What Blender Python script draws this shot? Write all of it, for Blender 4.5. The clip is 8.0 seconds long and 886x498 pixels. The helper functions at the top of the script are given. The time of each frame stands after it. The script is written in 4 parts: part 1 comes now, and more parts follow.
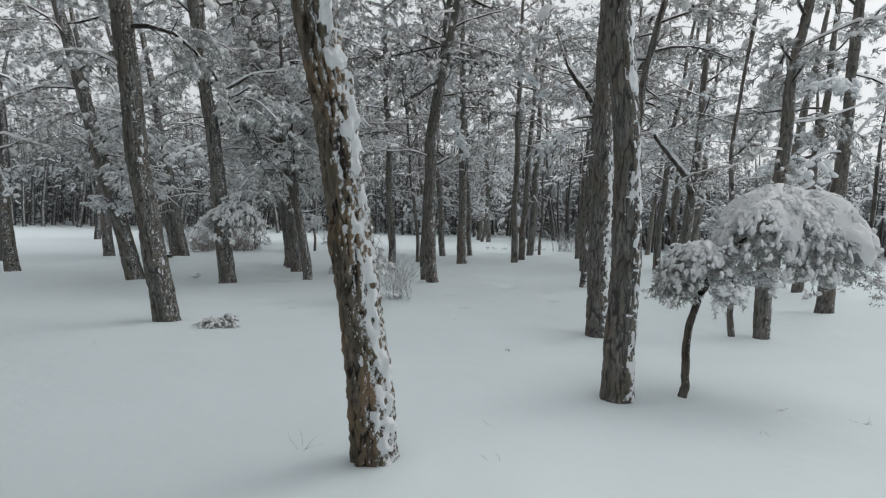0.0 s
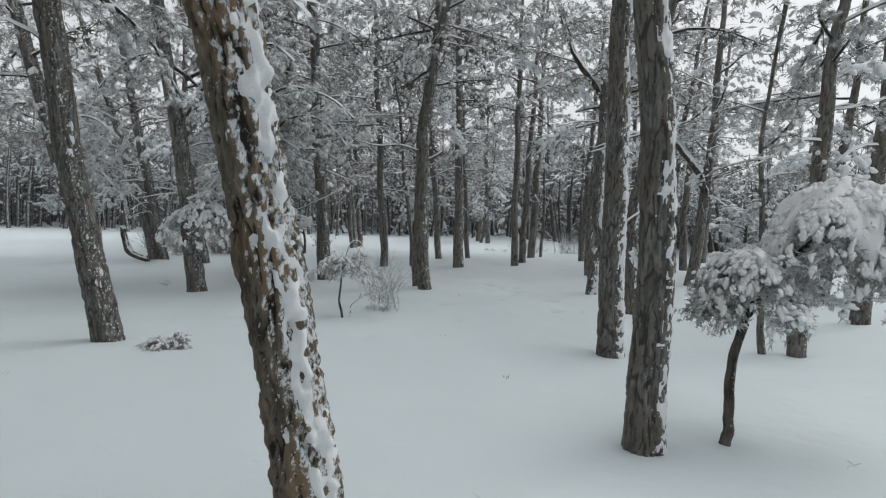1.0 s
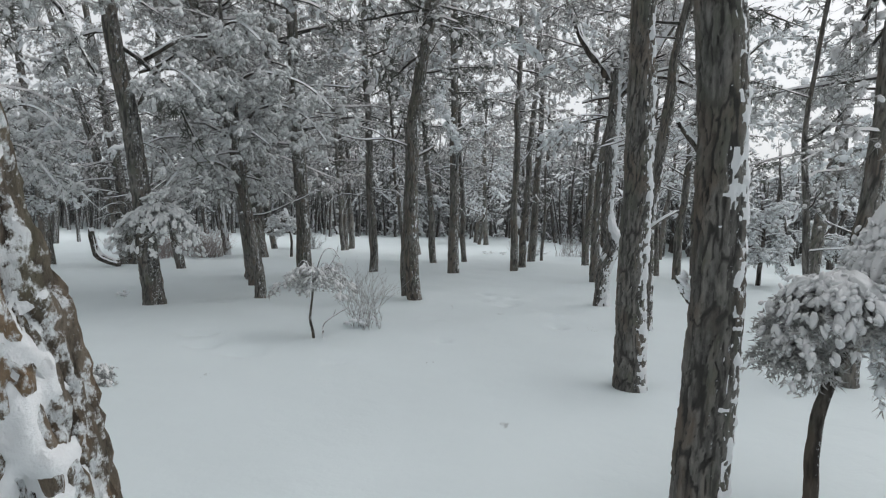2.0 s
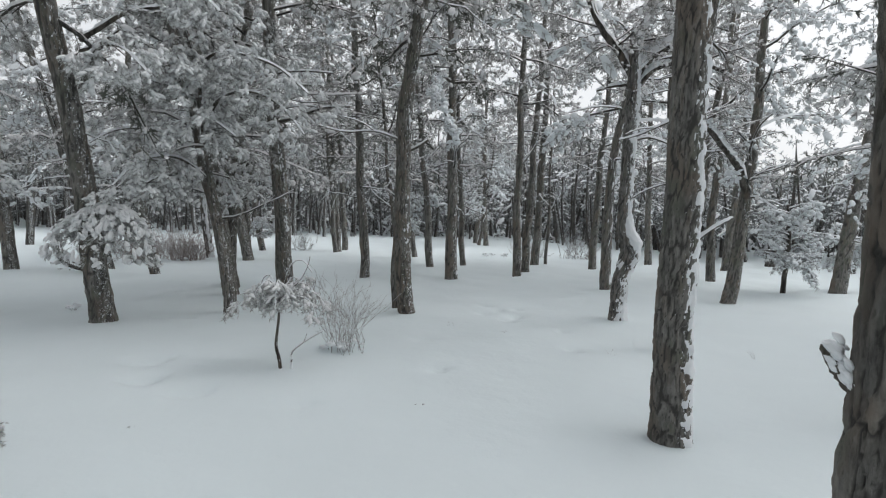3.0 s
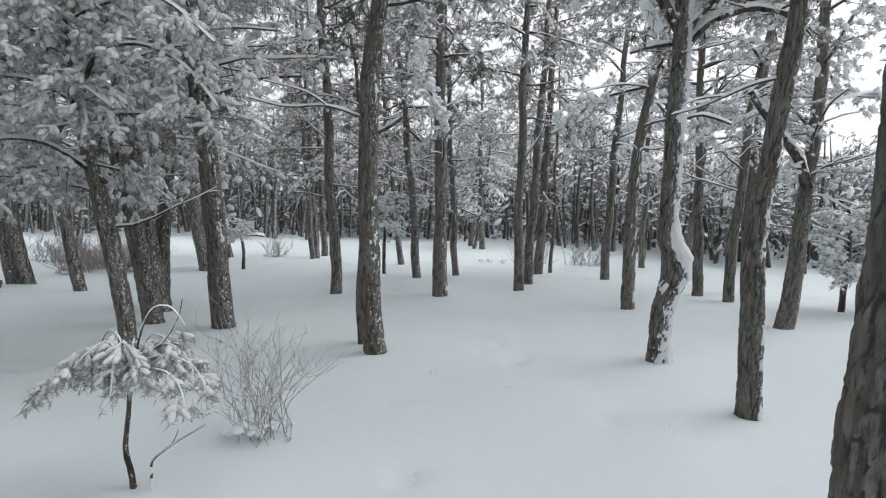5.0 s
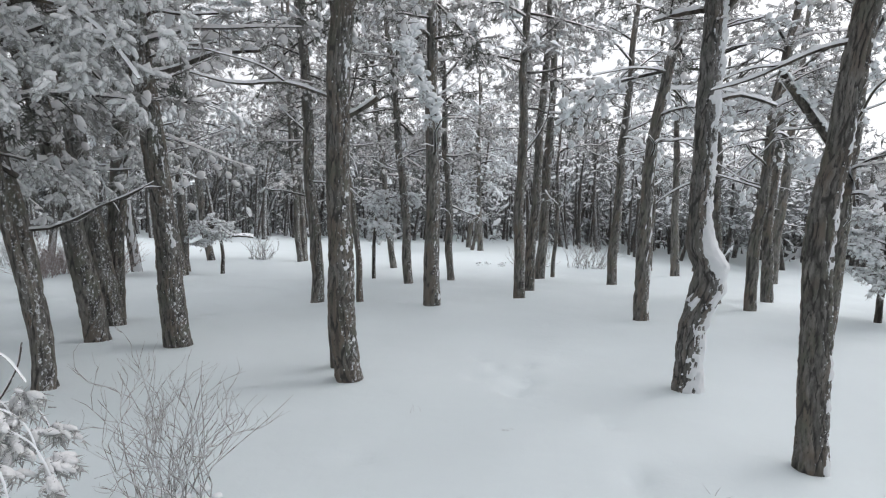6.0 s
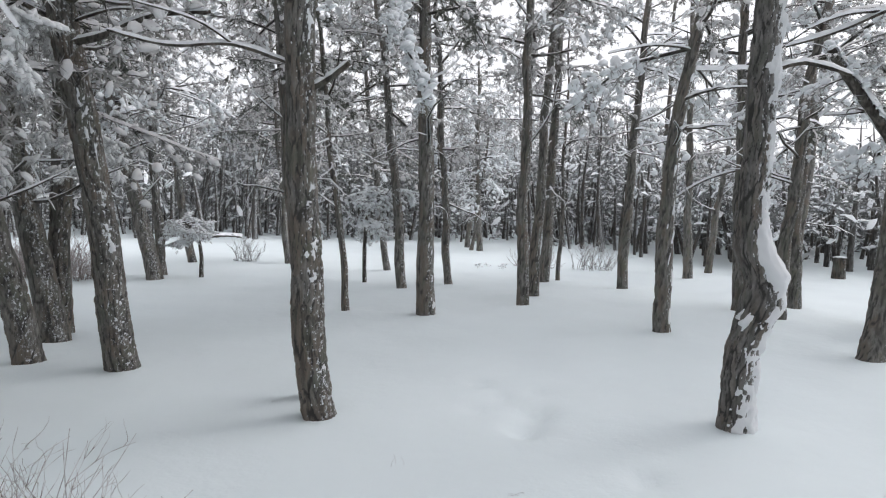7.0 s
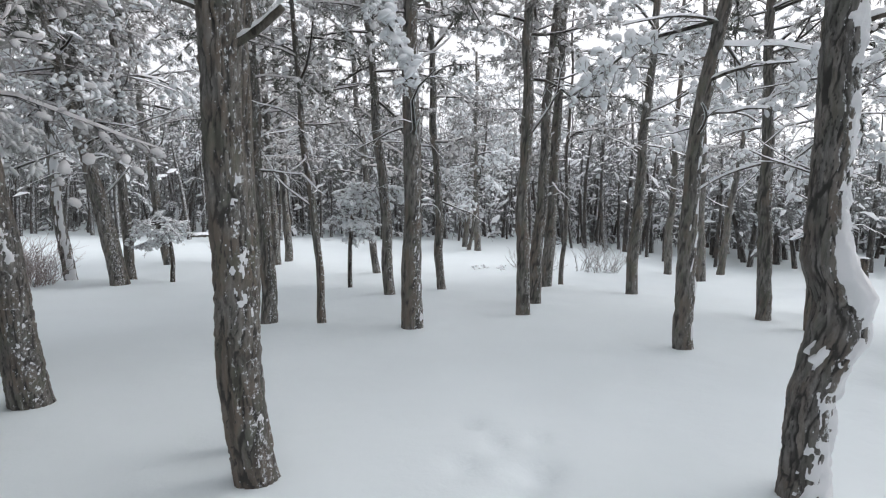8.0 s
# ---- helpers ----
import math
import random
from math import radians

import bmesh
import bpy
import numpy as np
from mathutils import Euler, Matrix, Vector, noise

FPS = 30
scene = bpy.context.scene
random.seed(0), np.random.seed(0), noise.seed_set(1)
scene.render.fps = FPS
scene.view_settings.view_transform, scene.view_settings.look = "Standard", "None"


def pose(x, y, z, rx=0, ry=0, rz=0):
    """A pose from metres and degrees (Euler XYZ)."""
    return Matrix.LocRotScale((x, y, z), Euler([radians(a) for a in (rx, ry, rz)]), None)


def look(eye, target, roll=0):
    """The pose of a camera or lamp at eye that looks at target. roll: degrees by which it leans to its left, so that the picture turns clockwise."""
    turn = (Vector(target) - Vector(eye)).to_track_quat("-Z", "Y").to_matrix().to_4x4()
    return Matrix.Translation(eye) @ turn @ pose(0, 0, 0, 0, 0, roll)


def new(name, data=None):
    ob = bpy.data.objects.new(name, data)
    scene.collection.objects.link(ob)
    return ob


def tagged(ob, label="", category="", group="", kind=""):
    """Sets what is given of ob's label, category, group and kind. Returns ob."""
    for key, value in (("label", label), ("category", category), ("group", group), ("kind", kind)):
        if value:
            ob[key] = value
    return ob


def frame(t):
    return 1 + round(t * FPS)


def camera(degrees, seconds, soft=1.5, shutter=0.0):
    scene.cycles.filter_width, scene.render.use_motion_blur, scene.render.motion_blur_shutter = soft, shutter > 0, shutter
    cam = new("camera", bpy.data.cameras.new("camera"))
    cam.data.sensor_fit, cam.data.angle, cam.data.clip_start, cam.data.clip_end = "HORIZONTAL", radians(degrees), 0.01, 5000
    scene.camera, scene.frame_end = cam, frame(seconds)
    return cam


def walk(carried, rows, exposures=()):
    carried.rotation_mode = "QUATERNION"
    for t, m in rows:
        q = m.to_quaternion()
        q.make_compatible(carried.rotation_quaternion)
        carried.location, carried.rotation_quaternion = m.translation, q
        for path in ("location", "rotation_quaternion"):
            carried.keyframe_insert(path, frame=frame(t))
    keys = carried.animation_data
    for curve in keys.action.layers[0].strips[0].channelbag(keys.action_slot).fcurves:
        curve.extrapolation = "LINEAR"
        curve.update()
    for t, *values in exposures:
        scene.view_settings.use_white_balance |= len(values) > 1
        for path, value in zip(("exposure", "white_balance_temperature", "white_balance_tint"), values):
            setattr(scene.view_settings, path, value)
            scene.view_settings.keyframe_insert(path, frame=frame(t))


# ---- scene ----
# ---------- camera and walk ----------
cam = camera(76.1, 8.0, soft=1.2)
PATH = [
    (0.0, (0.035, -0.034, 1.475), (0.036, 1.963, 1.368), 1.6),
    (0.5, (0.122, 0.544, 1.483), (0.123, 2.541, 1.375), 1.6),
    (1.0, (0.193, 1.189, 1.503), (0.193, 3.186, 1.396), 1.5),
    (1.5, (0.275, 1.836, 1.53), (0.277, 3.833, 1.424), 1.5),
    (3.0, (0.407, 3.893, 1.662), (0.413, 5.89, 1.547), 1.6),
    (3.5, (0.424, 4.56, 1.688), (0.433, 6.557, 1.573), 1.6),
    (4.0, (0.476, 5.29, 1.719), (0.49, 7.287, 1.604), 1.6),
    (4.5, (0.535, 5.955, 1.745), (0.552, 7.951, 1.629), 1.5),
    (6.0, (0.778, 7.881, 1.779), (0.799, 9.878, 1.661), 1.4),
    (6.5, (0.811, 8.479, 1.768), (0.833, 10.475, 1.649), 1.4),
    (7.0, (0.864, 9.13, 1.772), (0.888, 11.126, 1.65), 1.3),
    (7.5, (0.947, 9.761, 1.775), (0.974, 11.757, 1.65), 1.1),
    (8.0, (1.055, 10.398, 1.805), (1.079, 12.394, 1.674), 1.2),
]
walk(cam, [(t, look(eye, target, roll)) for t, eye, target, roll in PATH],
     [(0.0, -0.38, 6440, 9), (1.5, -0.29, 6440, 9.5), (3.0, -0.14, 6450, 10), (4.5, -0.01, 6450, 11), (6.0, 0.16, 6450, 13), (8.0, 0.22, 6450, 14)])

# ---------- light: an overcast winter sky ----------
world = bpy.data.worlds.new("overcast_sky")
scene.world = world
world.use_nodes = True
wn, wl = world.node_tree.nodes, world.node_tree.links
wn.clear()
sky = wn.new("ShaderNodeTexSky")
sky.sky_type = "NISHITA"
sky.sun_disc = False
sky.sun_elevation, sky.sun_rotation = radians(46), radians(72)
sky.air_density, sky.dust_density, sky.ozone_density = 1.0, 6.0, 1.0
cloud = wn.new("ShaderNodeHueSaturation")  # cloud cover takes most of the blue out
cloud.inputs["Saturation"].default_value = 0.22
back = wn.new("ShaderNodeBackground")
back.inputs["Strength"].default_value = 0.15
wout = wn.new("ShaderNodeOutputWorld")
wl.new(sky.outputs[0], cloud.inputs["Color"])
veil = wn.new("ShaderNodeMix")  # an even white cloud sheet over the clear sky
veil.data_type = "RGBA"
veil.inputs[0].default_value, veil.inputs[7].default_value = 0.55, (8.6, 8.8, 9.0, 1)
wl.new(cloud.outputs[0], veil.inputs[6])
wl.new(veil.outputs[2], back.inputs["Color"])
wl.new(back.outputs[0], wout.inputs["Surface"])

sun_data = bpy.data.lights.new("sun", "SUN")
sun_data.energy, sun_data.angle, sun_data.color = 0.4, radians(45), (1.0, 0.99, 0.97)
sun = new("sun", sun_data)
sun.matrix_world = look((0, 0, 0), (-0.66, -0.22, -0.72))


# ---------- materials ----------
def material(name):
    m = bpy.data.materials.new(name)
    m.use_nodes = True
    t = m.node_tree
    return m, t.nodes, t.links, t.nodes["Principled BSDF"]


def noise_tex(n, l, vec, scale, detail=4.0, rough=0.55, kind="FBM"):
    t = n.new("ShaderNodeTexNoise")
    t.noise_type = kind
    t.inputs["Scale"].default_value, t.inputs["Detail"].default_value = scale, detail
    t.inputs["Roughness"].default_value = rough
    if vec is not None:
        l.new(vec, t.inputs["Vector"])
    return t


def ramp(n, l, fac, stops):
    r = n.new("ShaderNodeValToRGB")
    e = r.color_ramp.elements
    while len(e) < len(stops):
        e.new(0.5)
    for i, (p, c) in enumerate(stops):
        e[i].position, e[i].color = p, (*c, 1)
    l.new(fac, r.inputs["Fac"])
    return r


def mixed(n, l, fac, a, b, blend="MIX"):
    m = n.new("ShaderNodeMix")
    m.data_type, m.blend_type = "RGBA", blend
    for sock, v in ((m.inputs[0], fac), (m.inputs[6], a), (m.inputs[7], b)):
        if isinstance(v, (int, float)):
            sock.default_value = v
        elif isinstance(v, tuple):
            sock.default_value = (*v, 1)
        else:
            l.new(v, sock)
    return m.outputs[2]


def bump(n, l, height, strength, distance, bsdf, before=None):
    b = n.new("ShaderNodeBump")
    b.inputs["Strength"].default_value, b.inputs["Distance"].default_value = strength, distance
    l.new(height, b.inputs["Height"])
    if before is not None:
        l.new(before.outputs[0], b.inputs["Normal"])
    l.new(b.outputs[0], bsdf.inputs["Normal"])
    return b


def placed(n, l, scale=(1, 1, 1)):
    """Object coordinates, shifted by a random amount for each object."""
    c, o = n.new("ShaderNodeTexCoord"), n.new("ShaderNodeObjectInfo")
    mul = n.new("ShaderNodeVectorMath")
    mul.operation = "MULTIPLY"
    mul.inputs[1].default_value = scale
    l.new(c.outputs["Object"], mul.inputs[0])
    k = n.new("ShaderNodeMath")
    k.operation = "MULTIPLY"
    k.inputs[1].default_value = 37.0
    l.new(o.outputs["Random"], k.inputs[0])
    add = n.new("ShaderNodeVectorMath")
    l.new(mul.outputs[0], add.inputs[0])
    l.new(k.outputs[0], add.inputs[1])
    return add.outputs[0]


def snow_material(name, tint=(0.708, 0.777, 0.795), fine=26.0, depth=0.012):
    m, n, l, p = material(name)
    c = n.new("ShaderNodeTexCoord").outputs["Object"]
    big, small = noise_tex(n, l, c, 0.7, 3), noise_tex(n, l, c, fine, 5, 0.6)
    col = mixed(n, l, big.outputs[0], tuple(v * 0.96 for v in tint), tuple(min(0.93, v * 1.04) for v in tint))
    l.new(col, p.inputs["Base Color"])
    p.inputs["Roughness"].default_value = 0.72
    p.inputs["Specular IOR Level"].default_value = 0.25
    b = bump(n, l, small.outputs[0], 0.35, depth, p)
    bump(n, l, noise_tex(n, l, c, 5.0, 3).outputs[0], 0.3, 0.03, p, b)
    return m


SNOW = snow_material("ground_snow", fine=34.0, depth=0.006)
CAP_SNOW = snow_material("settled_snow", (0.84, 0.865, 0.885), 40.0, 0.008)
RIME = snow_material("rimed_snow", (0.8, 0.79, 0.795), 90.0, 0.02)
STUCK_SNOW = snow_material("stuck_snow", (0.77, 0.785, 0.8), 95.0, 0.03)
POM_SNOW = snow_material("soft_rime", (0.79, 0.797, 0.803), 70.0, 0.03)


def windward(n, l, vec, scale, low, high):
    """Where fine snow has stuck: the windward side, broken up by noise."""
    g = n.new("ShaderNodeNewGeometry")
    d = n.new("ShaderNodeVectorMath")
    d.operation = "DOT_PRODUCT"
    d.inputs[1].default_value = (0.72, -0.62, 0.3)
    l.new(g.outputs["Normal"], d.inputs[0])
    k = n.new("ShaderNodeMath")
    k.operation = "MULTIPLY_ADD"
    k.inputs[1].default_value = 0.32
    l.new(d.outputs["Value"], k.inputs[0])
    l.new(noise_tex(n, l, vec, scale, 5, 0.7).outputs[0], k.inputs[2])
    return ramp(n, l, k.outputs[0], [(low, (0, 0, 0)), (high, (0.95, 0.95, 0.95))]).outputs[0]


def bark_material(name, dark, plate, warm, moss, furrows=True, snowy=(0.83, 0.94)):
    """Weathered plates over darker furrows, with lichen and wind-blown snow dust."""
    m, n, l, p = material(name)
    v = placed(n, l, (1, 1, 0.25))
    grain = noise_tex(n, l, v, 26.0, 6, 0.65)
    col = ramp(n, l, grain.outputs[0], [(0.34, tuple(c * 0.45 for c in plate)), (0.48, plate), (0.64, tuple(c * 1.45 for c in plate))]).outputs[0]
    patch = noise_tex(n, l, placed(n, l, (1, 1, 0.5)), 4.2, 3)
    col = mixed(n, l, ramp(n, l, patch.outputs[0], [(0.48, (0, 0, 0)), (0.6, (0.85, 0.85, 0.85))]).outputs[0], col, warm)
    green = noise_tex(n, l, placed(n, l, (1.3, 1.3, 0.6)), 5.3, 4)
    col = mixed(n, l, ramp(n, l, green.outputs[0], [(0.5, (0, 0, 0)), (0.62, (0.7, 0.7, 0.7))]).outputs[0], col, moss)
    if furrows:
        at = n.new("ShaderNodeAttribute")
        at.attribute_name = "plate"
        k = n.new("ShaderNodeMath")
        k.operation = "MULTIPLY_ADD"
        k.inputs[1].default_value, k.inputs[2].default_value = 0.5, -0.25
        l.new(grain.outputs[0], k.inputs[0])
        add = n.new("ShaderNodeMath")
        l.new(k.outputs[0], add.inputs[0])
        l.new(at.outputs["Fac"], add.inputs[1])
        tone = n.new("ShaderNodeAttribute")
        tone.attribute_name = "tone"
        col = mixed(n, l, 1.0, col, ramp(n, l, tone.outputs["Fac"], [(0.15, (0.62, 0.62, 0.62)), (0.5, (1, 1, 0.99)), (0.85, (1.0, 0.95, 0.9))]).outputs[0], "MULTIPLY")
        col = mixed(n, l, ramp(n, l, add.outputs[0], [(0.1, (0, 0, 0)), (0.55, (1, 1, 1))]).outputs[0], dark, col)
    else:
        fur = noise_tex(n, l, placed(n, l, (1, 1, 0.2)), 14.0, 3)
        col = mixed(n, l, ramp(n, l, fur.outputs[0], [(0.4, (0, 0, 0)), (0.56, (1, 1, 1))]).outputs[0], dark, col)
    col = mixed(n, l, windward(n, l, placed(n, l, (1, 1, 0.7)), 34.0, *snowy), col, (0.8, 0.83, 0.85))
    l.new(col, p.inputs["Base Color"])
    p.inputs["Roughness"].default_value = 0.92
    p.inputs["Specular IOR Level"].default_value = 0.15
    b = bump(n, l, grain.outputs[0], 0.9, 0.03, p)
    bump(n, l, noise_tex(n, l, placed(n, l, (1, 1, 0.6)), 80.0, 5, 0.75).outputs[0], 0.8, 0.012, p, b)
    return m


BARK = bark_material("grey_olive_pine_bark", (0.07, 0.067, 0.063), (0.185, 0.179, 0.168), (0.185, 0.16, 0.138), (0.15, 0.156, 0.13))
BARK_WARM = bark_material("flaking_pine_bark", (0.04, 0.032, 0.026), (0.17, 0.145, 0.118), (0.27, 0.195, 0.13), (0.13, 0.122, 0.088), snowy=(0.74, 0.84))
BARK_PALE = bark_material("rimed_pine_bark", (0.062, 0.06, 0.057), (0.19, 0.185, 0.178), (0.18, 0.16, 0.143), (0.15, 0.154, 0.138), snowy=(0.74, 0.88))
BARK_LIMB = bark_material("branch_bark", (0.05, 0.044, 0.04), (0.125, 0.115, 0.102), (0.14, 0.115, 0.092), (0.11, 0.112, 0.09), False)
BARK_DARK = bark_material("dark_wet_bark", (0.05, 0.046, 0.043), (0.11, 0.104, 0.096), (0.11, 0.09, 0.07), (0.09, 0.1, 0.08), False)
BARK_FAR = bark_material("far_bark", (0.05, 0.047, 0.045), (0.115, 0.11, 0.104), (0.12, 0.1, 0.084), (0.09, 0.09, 0.078), False, (0.78, 0.88))


def needle_material(name, green, frost, frosted):
    m, n, l, p = material(name)
    g = n.new("ShaderNodeNewGeometry")
    col = ramp(n, l, g.outputs["Random Per Island"], [(0.0, tuple(c * 0.7 for c in green)), (0.5, green), (1.0, tuple(c * 1.5 for c in green))]).outputs[0]
    t = noise_tex(n, l, placed(n, l), 6.0, 4, 0.6)
    f = ramp(n, l, t.outputs[0], [(0.5 - frosted, (0.1, 0.1, 0.1)), (0.5 + frosted, (0.9, 0.9, 0.9))]).outputs[0]
    l.new(mixed(n, l, f, col, frost), p.inputs["Base Color"])
    p.inputs["Roughness"].default_value = 0.7
    return m


NEEDLES = needle_material("frosted_needles", (0.08, 0.086, 0.072), (0.62, 0.6, 0.595), 0.24)
NEEDLES_RIMED = needle_material("thickly_rimed_needles", (0.19, 0.196, 0.178), (0.65, 0.65, 0.65), 0.25)
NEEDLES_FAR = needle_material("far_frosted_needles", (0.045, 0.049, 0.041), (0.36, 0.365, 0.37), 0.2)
# Darker copy for the rear rows: the deep wood's shade is put into its colour.
NEEDLES_REAR = needle_material("shade_darkened_needles", (0.045, 0.046, 0.04), (0.17, 0.175, 0.175), 0.25)
NEEDLES_DARK = needle_material("dry_dark_needles", (0.06, 0.06, 0.045), (0.16, 0.17, 0.15), 0.3)
m, n_, l_, p_ = material("dry_twig")
tw = noise_tex(n_, l_, placed(n_, l_), 30.0, 3)
l_.new(ramp(n_, l_, tw.outputs[0], [(0.35, (0.06, 0.05, 0.042)), (0.65, (0.2, 0.185, 0.17))]).outputs[0], p_.inputs["Base Color"])
p_.inputs["Roughness"].default_value = 0.85
TWIG = m
m, n_, l_, p_ = material("rimed_twig")
tw = noise_tex(n_, l_, placed(n_, l_), 16.0, 3)
l_.new(ramp(n_, l_, tw.outputs[0], [(0.36, (0.22, 0.205, 0.19)), (0.58, (0.6, 0.62, 0.63))]).outputs[0], p_.inputs["Base Color"])
p_.inputs["Roughness"].default_value = 0.85
RIMED = m
m, n_, l_, p_ = material("brown_rimed_twig")
tw = noise_tex(n_, l_, placed(n_, l_), 16.0, 3)
l_.new(ramp(n_, l_, tw.outputs[0], [(0.38, (0.24, 0.19, 0.175)), (0.62, (0.52, 0.47, 0.46))]).outputs[0], p_.inputs["Base Color"])
p_.inputs["Roughness"].default_value = 0.85
BRUSH = m


# ---------- mesh helpers ----------
def hashed(*ints):
    h = np.zeros_like(ints[0], dtype=np.uint64)
    for k, i in zip((73856093, 19349663, 83492791), ints):
        h ^= (i.astype(np.int64).astype(np.uint64) * np.uint64(k))
    h = (h ^ (h >> np.uint64(13))) * np.uint64(1274126177)
    h = (h ^ (h >> np.uint64(16))) & np.uint64(0xFFFFFF)
    return h.astype(np.float64) / 0xFFFFFF


def vnoise(x, y, seed=0, wrap=0):
    """Smooth value noise in 0..1; wrap: the period along x."""
    xi, yi = np.floor(x), np.floor(y)
    fx, fy = x - xi, y - yi
    fx, fy = fx * fx * (3 - 2 * fx), fy * fy * (3 - 2 * fy)
    s = np.full_like(xi, seed)

    def at(a, b):
        return hashed(np.mod(a, wrap) if wrap else a, b, s)
    low = at(xi, yi) * (1 - fx) + at(xi + 1, yi) * fx
    high = at(xi, yi + 1) * (1 - fx) + at(xi + 1, yi + 1) * fx
    return low * (1 - fy) + high * fy


def cells(x, y, seed, wrap):
    """Distance to the border between uneven cells, and a value for each cell."""
    xi, yi = np.floor(x), np.floor(y)
    d1, d2, val = np.full_like(x, 9.0), np.full_like(x, 9.0), np.zeros_like(x)
    s = np.full_like(xi, seed)
    for i in (-1, 0, 1):
        for j in (-1, 0, 1):
            a, b = np.mod(xi + i, wrap), yi + j
            px, py = xi + i + 0.15 + 0.7 * hashed(a, b, s), b + hashed(a, b, s + 7)
            d = np.hypot((x - px) * 1.25, (y - py) * 0.85)
            near = d < d1
            d2 = np.where(near, d1, np.minimum(d2, d))
            val = np.where(near, hashed(a, b, s + 13), val)
            d1 = np.where(near, d, d1)
    return d2 - d1, val


def ease(a, b, x):
    u = np.clip((x - a) / (b - a), 0, 1)
    return u * u * (3 - 2 * u)


def mesh_of(name, verts, faces, mats, smooth=True):
    me = bpy.data.meshes.new(name)
    me.from_pydata([tuple(v) for v in verts] if not isinstance(verts, np.ndarray) else verts.tolist(), [], faces)
    for m in (mats if isinstance(mats, (list, tuple)) else [mats]):
        me.materials.append(m)
    if smooth:
        me.polygons.foreach_set("use_smooth", [True] * len(me.polygons))
    me.update()
    return me


def part(name, me, parent, at=None, label=""):
    """One mesh object under a thing or a part."""
    ob = new(name, me)
    ob.parent = parent
    if at is not None:
        ob.matrix_basis = at
    if label:
        ob["label"] = label
    return ob


class Soup:
    """Vertices and faces that grow together."""

    def __init__(self):
        self.v, self.f = [], []

    def add(self, verts, faces):
        o = len(self.v)
        self.v.extend(verts)
        self.f.extend(tuple(i + o for i in f) for f in faces)

    def tube(self, pts, radii, sides=6):
        verts, n = [], len(pts)
        for i, p in enumerate(pts):
            d = (Vector(pts[min(i + 1, n - 1)]) - Vector(pts[max(i - 1, 0)])).normalized()
            a = d.cross(Vector((0.02, 0.1, 1) if abs(d.z) < 0.9 else (1, 0, 0))).normalized()
            b = d.cross(a)
            for k in range(sides):
                w = 2 * math.pi * k / sides
                verts.append(Vector(p) + (a * math.cos(w) + b * math.sin(w)) * radii[i])
        faces = [(i * sides + k, i * sides + (k + 1) % sides, (i + 1) * sides + (k + 1) % sides, (i + 1) * sides + k) for i in range(n - 1) for k in range(sides)]
        faces.append(tuple(range((n - 1) * sides, n * sides)))
        self.add(verts, faces)

    def ridge(self, pts, radii, rng, load):
        """Snow lying along the top of a branch."""
        verts, n = [], len(pts)
        for i, p in enumerate(pts):
            d = (Vector(pts[min(i + 1, n - 1)]) - Vector(pts[max(i - 1, 0)])).normalized()
            side = d.cross(Vector((0, 0, 1)))
            side = side.normalized() if side.length > 0.05 else Vector((1, 0, 0))
            up = side.cross(d)
            w = radii[i] * 1.15 + load * 0.45 * rng.uniform(0.6, 1.2)
            h = radii[i] + load * rng.uniform(0.5, 1.3) * (0.35 if i in (0, n - 1) else 1)
            p = Vector(p)
            verts += [p - side * w, p + side * w * rng.uniform(-0.3, 0.3) + up * h, p + side * w]
        faces = [(i * 3 + k, i * 3 + k + 1, i * 3 + k + 4, i * 3 + k + 3) for i in range(n - 1) for k in range(2)]
        self.add(verts, faces)

    def lump(self, p, d, a, b, c, rng, rings=3, sides=6):
        """A rounded lump of snow, flat below, long along d."""
        d = Vector(d)
        d = d.normalized() if d.length > 1e-5 else Vector((1, 0, 0))
        side = d.cross(Vector((0, 0, 1)))
        side = side.normalized() if side.length > 0.05 else Vector((0, 1, 0))
        up = side.cross(d)
        p = Vector(p)
        verts = [p + up * c]
        for i in range(1, rings + 1):
            e = math.pi / 2 * (1 - i / rings) if rings == 2 else math.pi * (0.5 - i / (rings + 0.6))
            for k in range(sides):
                w, j = 2 * math.pi * (k + 0.5 * (i % 2)) / sides, rng.uniform(0.78, 1.2)
                z = math.sin(e)
                verts.append(p + (d * (a * math.cos(w)) + side * (b * math.sin(w))) * (math.cos(e) * j) + up * (c * z * (1 if z > 0 else 0.5)))
        faces = [(0, 1 + k, 1 + (k + 1) % sides) for k in range(sides)]
        for i in range(rings - 1):
            o = 1 + i * sides
            faces += [(o + k, o + sides + k, o + sides + (k + 1) % sides, o + (k + 1) % sides) for k in range(sides)]
        if rings > 1:
            faces.append(tuple(1 + (rings - 1) * sides + k for k in range(sides))[::-1])
        self.add(verts, faces)

    def tuft(self, p, d, count, length, width, rng):
        """A tuft of needles round a shoot."""
        p, d = Vector(p), Vector(d).normalized()
        for _ in range(count):
            r = Vector((rng.gauss(0, 1), rng.gauss(0, 1), rng.gauss(-0.25, 0.8))).normalized()
            w = (d * 0.45 + r).normalized()
            s = w.cross(Vector((rng.gauss(0, 1), rng.gauss(0, 1), rng.gauss(0, 1)))).normalized() * width
            q = p + d * rng.uniform(-0.05, 0.05)
            self.add([q - s, q + s, q + w * length * rng.uniform(0.7, 1.2)], [(0, 1, 2)])


